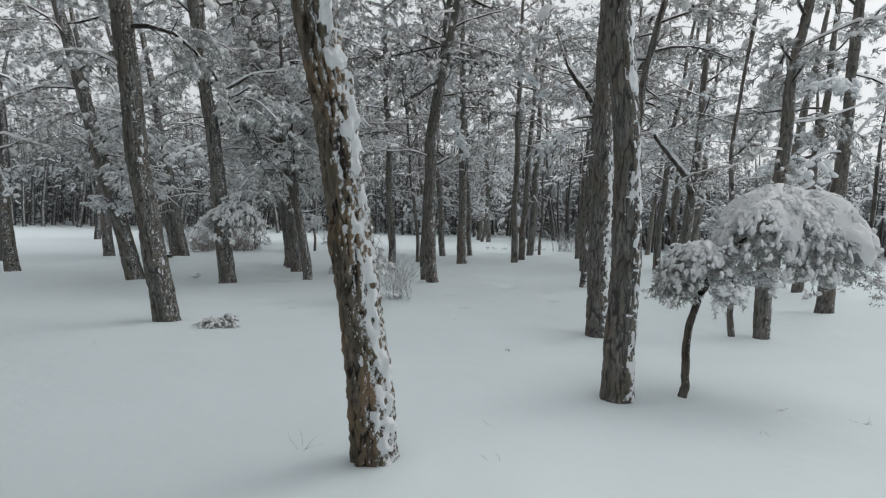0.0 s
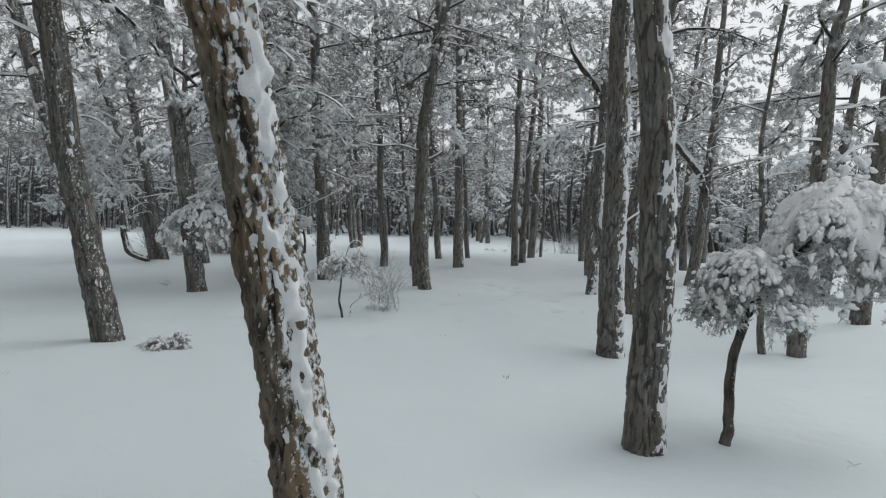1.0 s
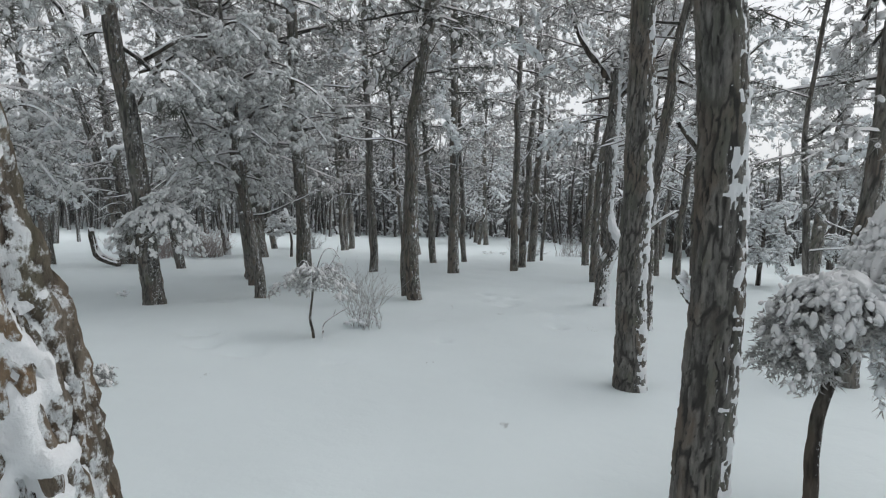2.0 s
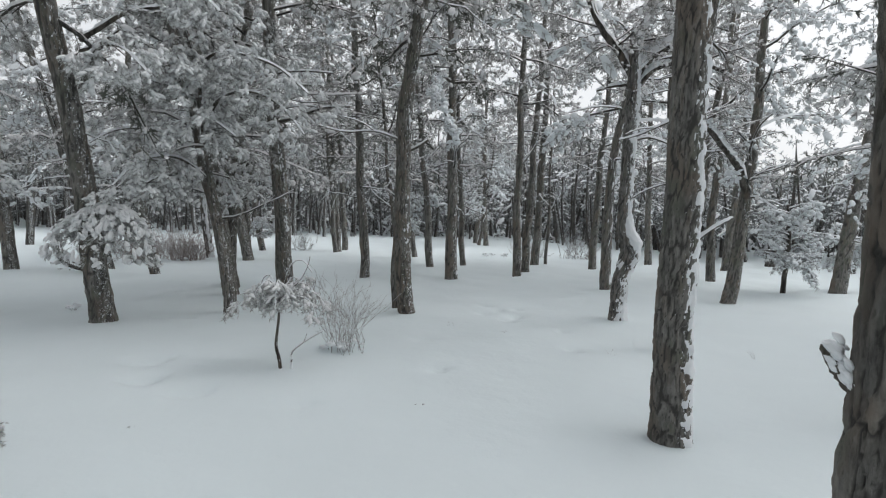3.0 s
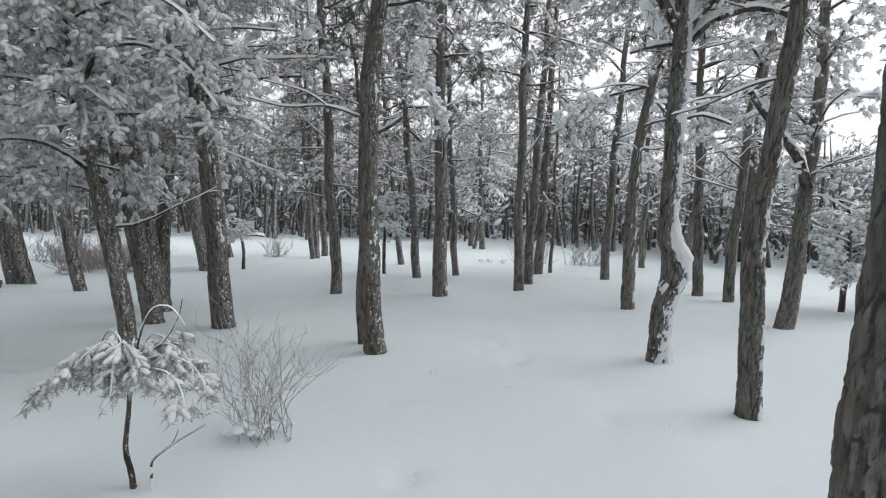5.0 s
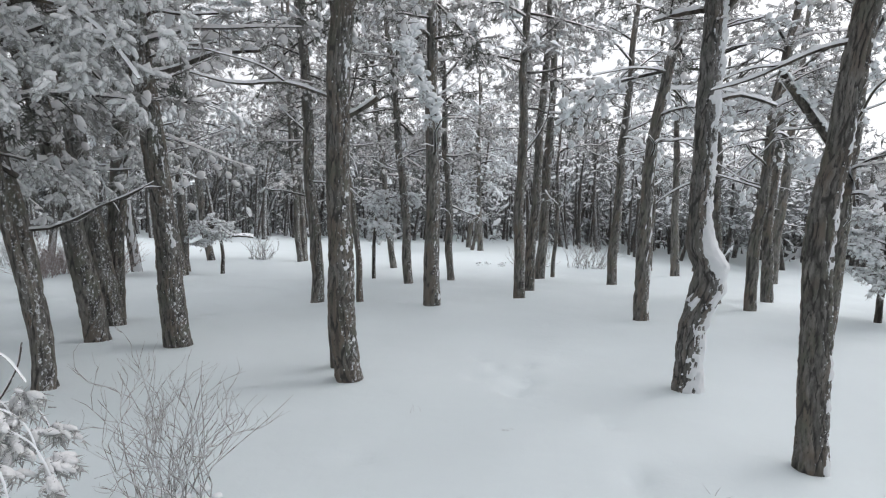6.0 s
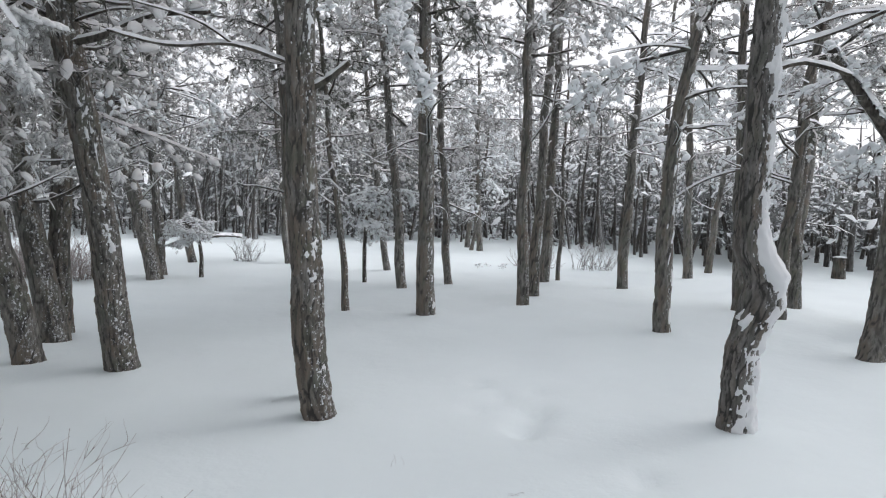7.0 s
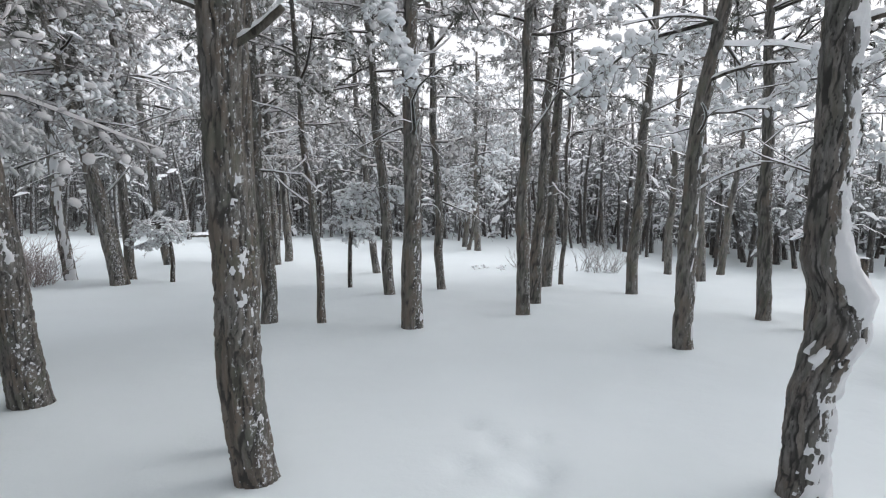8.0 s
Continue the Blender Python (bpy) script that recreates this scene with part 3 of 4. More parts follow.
pine(24, 4.71, 18.58, 0.285, (-0.076, -0.024), (0.0251, -0.004), 9.5, 4.0, 1, snow=0.5, laden=0.3)
pine(25, 7.36, 21.1, 0.27, (-0.032, 0), (0, 0), 10, 4.2, 1, laden=0.4, boughs=18)
pine(26, 7.71, 20.2, 0.26, (0.013, -0.006), (0.0111, -0.002), 9.5, 3.8, 1, laden=0.4, boughs=18)
pine(27, -0.81, 19.7, 0.14, (-0.113, 0.004), (0, 0), 7.5, 3.0, 1, spread=0.7, dark=0.75, boughs=18)
pine(28, -1.76, 19.95, 0.27, (-0.045, -0.098), (0, -0.003), 10.5, 3.3, 1, dark=0.75, boughs=32)
pine(29, 0.04, 22.95, 0.25, (-0.075, 0), (-0.0043, 0), 10, 3.3, 1, dark=0.75, boughs=32)
pine(30, 1.2, 24.1, 0.22, (-0.065, 0), (0, 0), 10, 3.4, 1, boughs=28)
pine(31, -6.41, 23.92, 0.326, (-0.12, -0.2), (-0.006, -0.004), 10, 3.6, 1, stubs=5, boughs=28, high=11, laden=0.35)
pine(32, -6.76, 24.96, 0.252, (-0.063, -0.09), (0.0088, 0), 10, 3.8, 1, stubs=5, boughs=28, high=11, laden=0.35)
pine(33, -7.13, 27.76, 0.279, (-0.128, -0.1), (0.0031, 0), 10, 3.8, 2, boughs=28, high=11, laden=0.35)
pine(34, -7.93, 24.38, 0.293, (-0.143, -0.065), (0.0188, 0), 9.5, 3.6, 1, snow=0.75, stubs=5, boughs=28, high=11, laden=0.35)
pine(35, -2.86, 15.85, 0.35, (-0.01, -0.225), (0, -0.003), 9.5, 3.6, 0, snow=0.2, high=5, stubs=1)
pine(36, -4.10, 16.03, 0.33, (-0.03, -0.2), (-0.0183, -0.008), 9, 2.8, 1, leafy=True, snow=0.2, high=5, stubs=1)
pine(37, -4.76, 17.62, 0.32, (0.119, -0.144), (0, 0), 9.5, 3.2, 1, snow=0.2)
pine(38, -3.27, 13.81, 0.15, (-0.066, -0.219), (0, 0), 6.5, 2.2, 1, leafy=True, boughs=16, spread=0.8, high=5, stubs=1)
pine(39, 4.02, 12.58, 0.25, (0, 0.013), (0.0166, -0.003), 9.5, 5.2, 0, snow=0.3, stubs=1)
pine(40, 7.22, 17.2, 0.34, (0.167, 0.06), (-0.0091, 0), 9, 2.4, 1, laden=0.7, boughs=17)
pine(41, 11.45, 19.51, 0.42, (0.126, 0.02), (0.005, 0), 9.5, 2.6, 1, laden=0.7, boughs=17)
pine(42, -7.46, 19.46, 0.27, (-0.156, -0.042), (0.0109, 0), 9, 2.8, 1, stubs=5, boughs=18, high=7, laden=0.35)
pine(43, -9.53, 20.27, 0.34, (-0.235, -0.05), (-0.0068, 0), 9, 2.8, 1, stubs=5, boughs=18, high=7, laden=0.35)
pine(44, -6.3, 23.6, 0.38, (-0.25, -0.03), (0.013, 0), 9.5, 3.2, 1, stubs=5, boughs=28, high=11, laden=0.35)
pine(46, 8.9, 21.6, 0.28, (-0.02, 0), (0.01, 0), 9.5, 3.6, 1, laden=0.4, boughs=18)
pine(47, 8.87, 26.94, 0.292, (-0.028, 0), (0, 0), 10, 3.4, 2, laden=0.4, boughs=18)
pine(48, 11.4, 25.65, 0.347, (0.083, 0), (0, 0), 9.5, 3.2, 2, laden=0.4, boughs=18)
pine(49, -4.16, 28.91, 0.294, (-0.074, 0), (0, 0), 10.5, 2.6, 2, boughs=30)
pine(50, -4.05, 30.04, 0.278, (-0.038, 0), (-0.005, 0), 10.5, 3.8, 2)
pine(51, -0.66, 26.85, 0.222, (-0.119, 0), (0, 0), 9.5, 2.6, 2, dark=0.75, boughs=30)
pine(52, -4.19, 28.5, 0.233, (-0.084, 0), (0, 0), 10, 2.6, 2, boughs=30)
pine(53, 8.73, 28.96, 0.255, (0.016, 0), (0, 0), 10, 3.6, 2, laden=0.4, boughs=18)

pine(54, 2.96, 36.4, 0.3, (-0.06, 0), (0.004, 0), 9, 2.2, 2, boughs=30, laden=0.5)
pine(55, 2.5, 38.9, 0.28, (0.05, 0), (0, 0), 9, 2.4, 2, boughs=26, laden=0.4)
pine(56, 2.6, 37.1, 0.2, (0.12, 0), (0, 0), 7.5, 2.0, 2, boughs=20, laden=0.5)
pine(57, 10.6, 29.2, 0.26, (0.12, 0), (0, 0), 8, 3.0, 2, boughs=16, laden=0.4)

# ---------- the far wood, and unseen pines that shade the near snow ---
def far_wood():
    rng = random.Random(77)
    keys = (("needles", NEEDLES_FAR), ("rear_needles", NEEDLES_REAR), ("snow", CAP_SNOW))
    whole = (Soup(), {key: [[], [], 0] for key, _ in keys})
    arrays = []
    for kind in ("far", "rear"):
        arrays.append([[(np.array([tuple(v) for v in q.v]).reshape(-1, 3), q.f) for q in (g, s)] for w, g, s in POOL[kind]])
    def edge(x):
        return 45 - 14 * ease(5, 13, x) - 6 * ease(3, 10, -x)  # where the dense wood begins
    spots = []
    for _ in range(3600):
        y = 30 + 32 * rng.random()
        spots.append((rng.uniform(-0.9, 0.9) * (y + 6), y))
    for _ in range(2600):
        y = 62 + 40 * rng.random() ** 1.2
        spots.append((rng.uniform(-0.85, 0.85) * (y + 4), y))
    spots = [(x, y) for x, y in spots if y > edge(x) + rng.uniform(-1.5, 1.5)]
    for _ in range(200):
        spots.append((rng.choice((-1, 1)) * rng.uniform(13, 44), rng.uniform(-6, 30)))
    # unseen trees beside and behind the camera, added to block sky light
    for _ in range(700):
        x, y = rng.uniform(-14, 14), rng.uniform(-14, 10)
        if y < -2.5 or -x > 0.85 * y + 1.9 or x > 0.85 * y + 5:
            spots.append((x, y))
    chosen = []
    for x, y in spots:
        # the unseen ones at near left stand closer, to darken the snow there
        if any((x - a) ** 2 + (y - b) ** 2 < (1.35 if y < 10 and x < 0 else 2.3 if y < 27 else 1.12) ** 2 for a, b in chosen) or any((x - a) ** 2 + (y - b) ** 2 < 1.6 for a, b, _ in TREES):
            continue
        chosen.append((x, y))
    for x, y in chosen:
        z, h, r = float(ground_z(x, y)), rng.uniform(6.5, 10) if y > 27 else rng.uniform(8, 10.5), rng.uniform(0.06, 0.15)
        if 0.3 < x / max(y, 1) < 0.8 and y > 27:
            h *= 0.6  # young growth, with open sky above it
        lx, ly = rng.gauss(0.0, 0.1), rng.gauss(0, 0.05)
        single = 27 <= y < edge(x) + 4 and abs(x) < 0.6 * y  # near enough to be told apart
        wood, boughs = (Soup(), {key: [[], [], 0] for key, _ in keys}) if single else whole
        bx, by, bz = (0, 0, 0) if single else (x, y, z)
        wood.tube([(bx + lx * s * h + 0.15 * math.sin(s * h * 0.6 + x), by + ly * s * h, bz + s * h) for s in (-0.03, 0.14, 0.3, 0.48, 0.68, 1.0)], [r * 1.15, r, r * 0.9, r * 0.75, r * 0.55, r * 0.1], 9 if single else 6)
        turn, low = rng.uniform(0, 6.28), rng.choice((0.24, 0.34, 0.4, 0.46)) * h
        thick = float(vnoise(np.array(x / 3.1), np.array(y / 5.3), 41))  # crowns crowd together in places and leave gaps
        count = 14 if y < 27 else 8 if y > 60 else 17 if thick > 0.55 else 11 if thick > 0.42 else 6
        if 27 < y < 60 and thick < 0.42:
            low = 0.5 * h
        for i in range(count):
            s = low + (h - low) * (i + rng.random()) / count if i % 13 or y < 44 else rng.uniform(0.8, 2.2)
            turn += 2.4
            size = rng.uniform(0.6, 1.1) * (1.1 - 0.6 * (s - low) / (h - low)) * (1 if y < 27 else 1.5)
            m = pose(bx + lx * s + 0.15 * math.sin(s * 0.6 + x), by + ly * s, bz + s, rng.uniform(-35, 35), -rng.gauss(4, 14), math.degrees(turn)) @ Matrix.Scale(size, 4)
            m = np.array(m)
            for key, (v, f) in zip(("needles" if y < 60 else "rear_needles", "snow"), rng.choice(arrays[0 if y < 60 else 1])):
                b = boughs[key]
                b[0].append(v @ m[:3, :3].T + m[:3, 3])
                o = b[2]
                b[1].extend(tuple(k + o for k in q) for q in f)
                b[2] += len(v)
        if single:
            tree = new("slender_pine")
            tree.location = (x, y, z)
            tagged(tree, "slender dark pine with frosted crown at the wood's edge" if h > 6 else "young pine with frosted crown at the wood's edge", "pine tree", "slender pines of the far wood")
            part("trunk", mesh_of("trunk", wood.v, wood.f, BARK_FAR), tree)
            for key, mat in keys:
                v, f, _ = boughs[key]
                if v:
                    tagged(part("crown" if key != "snow" else "snow", mesh_of(key, np.concatenate(v), f, mat, key == "snow"), tree), kind="stuff")
    wood, boughs = whole
    thing = new("far_wood", mesh_of("far_wood", wood.v, wood.f, BARK_FAR))
    tagged(thing, "dense dark trunks of the snowy pine wood beyond, with unseen shading pines", "forest", kind="stuff")
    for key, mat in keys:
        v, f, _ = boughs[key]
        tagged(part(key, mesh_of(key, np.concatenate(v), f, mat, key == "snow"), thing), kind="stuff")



# ---------- limbs, the crooked pine ----------
def limb(tree, pts, r0, r1, hung=(), seed=0, load=0.04, name="limb", mat=None, sides=10):
    """A thick branch through pts (in the tree's own frame), with snow along its top and boughs hung on it: (share, turn, tilt, size, kind)."""
    rng = random.Random(seed)
    pts = [Vector(p) for p in pts]
    fine = []
    for i in range(len(pts) - 1):
        a, b = pts[max(i - 1, 0)], pts[min(i + 2, len(pts) - 1)]
        p, q = pts[i], pts[i + 1]
        for k in range(6):
            t = k / 6
            fine.append(0.5 * (2 * p + (q - a) * t + (2 * a - 5 * p + 4 * q - b) * t * t + (3 * p - a - 3 * q + b) * t ** 3))
    fine.append(pts[-1])
    fine = [p + Vector((rng.gauss(0, 1), rng.gauss(0, 1), rng.gauss(0, 1))) * r1 * 0.12 for p in fine]
    n = len(fine)
    rad = [(r0 + (r1 - r0) * i / (n - 1)) * rng.uniform(0.93, 1.07) for i in range(n)]
    wood, white = Soup(), Soup()
    wood.tube(fine, rad, sides)
    ob = part(name, mesh_of(name, wood.v, wood.f, mat or BARK_LIMB), tree)
    if load:
        white.ridge(fine[1:], rad[1:], rng, load)
        part("snow", mesh_of("snow", white.v, white.f, CAP_SNOW), ob)
    for share, turn, tilt, size, kind in hung:
        p = fine[min(n - 1, int(share * (n - 1)))]
        bough(tree, kind, rng.randrange(30), pose(p.x, p.y, p.z, rng.uniform(-20, 20), -tilt, turn) @ Matrix.Scale(size, 4))
    return ob


def clotted(ob, pts, count, size, seed):
    """Round clots of snow sitting along a bough."""
    rng, white = random.Random(seed), Soup()
    for i in range(count):
        u = rng.uniform(0.15, 1) * (len(pts) - 1)
        k = min(int(u), len(pts) - 2)
        p = Vector(pts[k]).lerp(Vector(pts[k + 1]), u - k) + Vector((rng.gauss(0, 1), rng.gauss(0, 1), rng.gauss(0.3, 1))) * size
        s = size * rng.uniform(0.6, 1.4)
        white.lump(p, (rng.gauss(0, 1), rng.gauss(0, 1), -0.6), s * 1.3, s, s * 0.8, rng, 4, 7)
    tagged(part("snow", mesh_of("snow", white.v, white.f, CAP_SNOW), ob), kind="stuff")


def puffs(tree, pts, seed, count, spread=0.28, size=0.036, r=0.03):
    """A limb whose needle tufts hang down as soft rimed fingers."""
    rng, white, green = random.Random(seed), Soup(), Soup()
    ob = limb(tree, pts, r, r * 0.35, (), seed, 0.6 * r)
    for i in range(count):
        u = (0.2 + 0.8 * (i + rng.random()) / count) * (len(pts) - 1)
        k = min(int(u), len(pts) - 2)
        p = Vector(pts[k]).lerp(Vector(pts[k + 1]), u - k)
        off = Vector((rng.gauss(0, 1), rng.gauss(0, 1), rng.gauss(-0.25, 0.55))) * spread
        p += off
        out = Vector((off.x, off.y, 0)).normalized() if off.length > 0.01 else Vector((1, 0, 0))
        for _ in range(rng.randint(8, 12)):
            d = (out * rng.uniform(0.2, 1) + Vector((rng.gauss(0, 0.45), rng.gauss(0, 0.45), -rng.uniform(0.3, 1.1)))).normalized()
            s = size * rng.uniform(0.55, 1.15)
            q = p + d * rng.uniform(0.0, 4 * size)
            white.lump(q, d, s * 1.7, s * 0.85, s * 0.8, rng, 3, 6)
            green.tuft(q + d * s * 0.4 - Vector((0, 0, 0.3 * s)), d, 11, 0.03 + size, 0.005, rng)
    tagged(part("needles", mesh_of("needles", green.v, green.f, NEEDLES_RIMED, False), ob), kind="stuff")
    tagged(part("snow", mesh_of("snow", white.v, white.f, POM_SNOW), ob, label="soft rime hanging in fingers"), kind="stuff")
    return ob


def hung_all(seed, count, kind, size, low=0.3, tilt=(-20, 30)):
    rng = random.Random(seed)
    return [(rng.uniform(low, 1), rng.uniform(0, 360), rng.uniform(*tilt), size * rng.uniform(0.7, 1.2), kind) for _ in range(count)]


def crooked(s):
    return 0.15 * (ease(0.6, 1.25, s) - ease(1.3, 1.7, s)), 0 * s


def swollen(s):
    return 1 + 0.34 * np.exp(-((s - 1.16) / 0.22) ** 2) - 0.08 * np.exp(-((s - 2.2) / 0.6) ** 2)


def bend_snow(T, S):
    """Snow lying on the shoulder below the bend and on the knob above it."""
    away = np.abs(np.angle(np.exp(1j * (T - 3.05))))
    near = np.abs(np.angle(np.exp(1j * (T + 0.55))))
    low = (1 - ease(0.6, 1.3, away)) * ease(0.82, 1.0, S) * (1 - ease(1.0, 1.2, S))
    high = (1 - ease(0.6, 1.35, near)) * ease(1.2, 1.5, S) * np.clip((2.1 - S) / 0.62, 0, 1)
    return 1.1 * low + 1.6 * high + 0.6 * np.exp(-np.maximum(S, 0) / 0.22)


crook = pine(60, 3.7, 14.3, 0.30, (0.027, -0.002), (-0.001, -0.0019), 4.75, 4.4, 0, snow=0.68, boughs=0, stubs=0, knee=crooked, swell=swollen, drift=bend_snow, taper=0.3, mat=BARK_PALE,
             label="crooked forking pine whose stem bends sideways, snow on the bend")
limb(crook, [(0.09, 0, 4.45), (-0.21, -0.05, 4.85), (-0.61, -0.1, 5.35), (-0.96, 0, 6.3)], 0.085, 0.05, hung_all(1, 14, "mid", 0.75), 1, 0.03)
limb(crook, [(0.09, 0, 4.4), (0.41, 0.02, 4.8), (0.89, 0.1, 5.2), (1.49, 0.1, 6.2)], 0.11, 0.06, hung_all(2, 14, "mid", 0.75), 2, 0.13)
limb(crook, [(0.11, -0.05, 4.15), (0.39, -0.2, 4.5), (0.89, -0.4, 4.62), (1.49, -0.5, 4.45)], 0.055, 0.025, hung_all(3, 5, "mid", 0.6, 0.5), 3, 0.07)
limb(crook, [(0.11, 0, 3.25), (0.39, -0.1, 3.33), (0.74, -0.2, 3.2)], 0.03, 0.015, (), 4, 0.025)
limb(crook, [(0.04, 0.05, 4.3), (-0.21, 0.15, 4.28), (-0.51, 0.2, 4.2)], 0.04, 0.02, hung_all(5, 2, "mid", 0.4), 5, 0.03)
limb(PINES[35], [(-0.05, -0.85, 3.55), (0.4, -0.95, 3.62), (0.9, -1.0, 3.8), (1.45, -1.0, 3.85)], 0.045, 0.02, (), 11, 0.03)
limb(PINES[35], [(-0.05, -0.85, 3.75), (-0.6, -1.1, 3.95), (-1.3, -1.3, 3.9)], 0.04, 0.02, hung_all(12, 5, "full", 0.6), 12, 0.03)
limb(PINES[16], [(-0.12, -0.5, 3.15), (-0.6, -0.6, 3.28), (-1.1, -0.65, 3.25), (-1.55, -0.7, 3.34)], 0.02, 0.01, (), 41, 0.018)
limb(PINES[16], [(-0.6, -0.6, 3.28), (-0.85, -0.75, 3.42), (-1.3, -0.95, 3.5)], 0.012, 0.006, (), 42, 0.014)
limb(PINES[16], [(-0.1, -0.4, 2.95), (0.12, -0.5, 3.03), (0.33, -0.6, 3.15)], 0.03, 0.022, (), 13, 0.025)
droop = [(-0.1, -0.2, 5.3), (-0.5, -0.9, 5.3), (-0.55, -1.4, 4.75), (-0.2, -1.5, 4.1), (0.0, -1.45, 3.6)]
clotted(limb(PINES[18], droop, 0.05, 0.02, hung_all(14, 8, "heavy", 0.45, 0.35, (-70, -20)), 14, 0.03), droop, 130, 0.065, 14)
fork = [(0.36, 0.1, 2.55), (0.1, 0, 3.2), (-0.5, -0.1, 3.85), (-1.0, -0.2, 4.4)]
clotted(limb(PINES[40], fork, 0.09, 0.05, hung_all(15, 8, "mid", 0.7, 0.4), 15, 0.09), [(x, y, z + 0.08) for x, y, z in fork], 70, 0.05, 15)
limb(PINES[3], [(0.0, -0.1, 1.75), (0.25, -0.1, 1.95), (0.42, -0.1, 2.05)], 0.02, 0.01, (), 17, 0.012)
stub = limb(PINES[2], [(-0.08, -0.05, 1.45), (-0.115, -0.02, 1.49), (-0.145, 0.01, 1.54), (-0.168, 0.03, 1.6)], 0.036, 0.02, (), 19, 0, "broken_stub")
tuft_cap, rng_ = Soup(), random.Random(2)
for _ in range(90):
    q, w = rng_.random(), rng_.uniform(0.008, 0.018)
    tuft_cap.lump((-0.1 - 0.066 * q + rng_.gauss(0.004, 0.013), -0.045 + 0.07 * q + rng_.gauss(-0.012, 0.013), 1.47 + 0.13 * q + rng_.gauss(0, 0.016)), (-0.5, 0.4, 0.7), w * 1.6, w, w, rng_, 3, 6)
part("snow", mesh_of("snow", tuft_cap.v, tuft_cap.f, CAP_SNOW), stub)
low_pine, slim_pine, twin, lean_pine, left_pine = (PINES[k] for k in (38, 15, 35, 36, 5))
puffs(low_pine, [(-0.22, -0.65, 3.0), (0.1, -0.9, 3.5), (0.6, -1.0, 3.65), (1.1, -1.0, 3.45), (1.5, -1.05, 3.0)], 31, 60)
puffs(low_pine, [(-0.25, -0.75, 3.5), (0.0, -1.2, 4.0), (0.5, -1.5, 4.1), (1.2, -1.6, 3.9), (1.7, -1.65, 3.5)], 32, 60)
puffs(low_pine, [(-0.2, -0.6, 2.8), (-0.1, -1.0, 3.1), (0.15, -1.2, 3.15), (0.55, -1.3, 2.9)], 33, 34)
puffs(slim_pine, [(-0.45, 0.2, 3.2), (-0.5, -0.6, 3.9), (-0.3, -1.2, 4.0), (0.1, -1.7, 3.8)], 34, 50)
puffs(slim_pine, [(-0.3, 0.1, 2.2), (-0.6, -0.6, 2.6), (-0.9, -1.2, 2.5), (-1.1, -1.6, 2.1)], 35, 40)
puffs(low_pine, [(-0.3, -0.9, 4.2), (-0.2, -1.6, 4.7), (0.3, -2.2, 4.7), (0.8, -2.6, 4.3)], 36, 55)
puffs(lean_pine, [(-0.15, -0.7, 2.7), (-0.7, -1.4, 3.2), (-1.2, -2.0, 3.2), (-1.6, -2.3, 2.9)], 37, 50)
limb(left_pine, [(0.0, -0.5, 4.1), (0.35, -0.6, 4.25), (0.75, -0.65, 4.45), (1.2, -0.7, 4.5)], 0.04, 0.018, (), 38, 0.04)
limb(left_pine, [(0.0, -0.5, 3.95), (0.4, -0.7, 4.0), (0.7, -0.8, 4.15)], 0.025, 0.012, (), 40, 0.03)
puffs(left_pine, [(0.05, -0.6, 3.4), (0.5, -1.0, 3.8), (1.0, -1.3, 3.8), (1.5, -1.5, 3.4)], 39, 45)
puffs(lean_pine, [(-0.1, -0.5, 2.2), (0.1, -1.0, 2.5), (0.4, -1.4, 2.4), (0.7, -1.6, 2.0)], 71, 40)
puffs(lean_pine, [(-0.1, -0.5, 2.3), (-0.5, -0.9, 2.5), (-1.0, -1.2, 2.4), (-1.4, -1.4, 2.0)], 72, 40)
puffs(PINES[14], [(-0.3, -0.3, 2.4), (-0.8, -0.8, 2.7), (-1.4, -1.2, 2.6), (-1.9, -1.4, 2.2)], 73, 40)
puffs(PINES[37], [(0.4, -0.4, 2.6), (0.8, -0.9, 2.9), (1.2, -1.3, 2.8), (1.5, -1.5, 2.4)], 74, 40)
puffs(PINES[10], [(-0.5, -0.1, 2.0), (0.0, -0.6, 2.5), (0.5, -0.9, 2.5), (1.0, -1.1, 2.1)], 75, 50)
puffs(PINES[10], [(-0.8, -0.1, 2.9), (-0.2, -0.6, 3.4), (0.5, -0.9, 3.4), (1.1, -1.1, 3.0)], 76, 50)
# long bare limbs lined with snow
def bare_limbs(place, seed, count, low, high, reach):
    tree, rng = PINES[place], random.Random(seed)
    stem = next(c for c in tree.children if c.name.startswith("trunk")).data
    for i in range(count):
        h = low + (high - low) * (i + rng.random()) / count
        ring = [v.co for v in stem.vertices if abs(v.co.z - h) < 0.12]
        c = sum(ring, Vector()) / max(1, len(ring))
        a, size = rng.uniform(0, 6.28), reach * rng.uniform(0.6, 1.15)
        pts, d = [Vector((c.x, c.y, h))], Vector((math.cos(a), math.sin(a), rng.uniform(-0.05, 0.35)))
        for k in range(4):
            d = (d + Vector((rng.gauss(0, 0.16), rng.gauss(0, 0.16), rng.gauss(-0.06, 0.14)))).normalized()
            pts.append(pts[-1] + d * size / 4)
        r = rng.uniform(0.018, 0.032)
        limb(tree, pts, r, r * 0.35, (), seed + i, 0.026, "bare_limb", None, 6)
        d = (d + Vector((rng.gauss(0, 0.6), rng.gauss(0, 0.6), 0.1))).normalized()
        limb(tree, [pts[2], pts[2] + d * size * 0.22, pts[2] + d * size * 0.4 + Vector((0, 0, -0.06))], r * 0.5, r * 0.25, (), seed + 50 + i, 0.018, "bare_limb", None, 5)


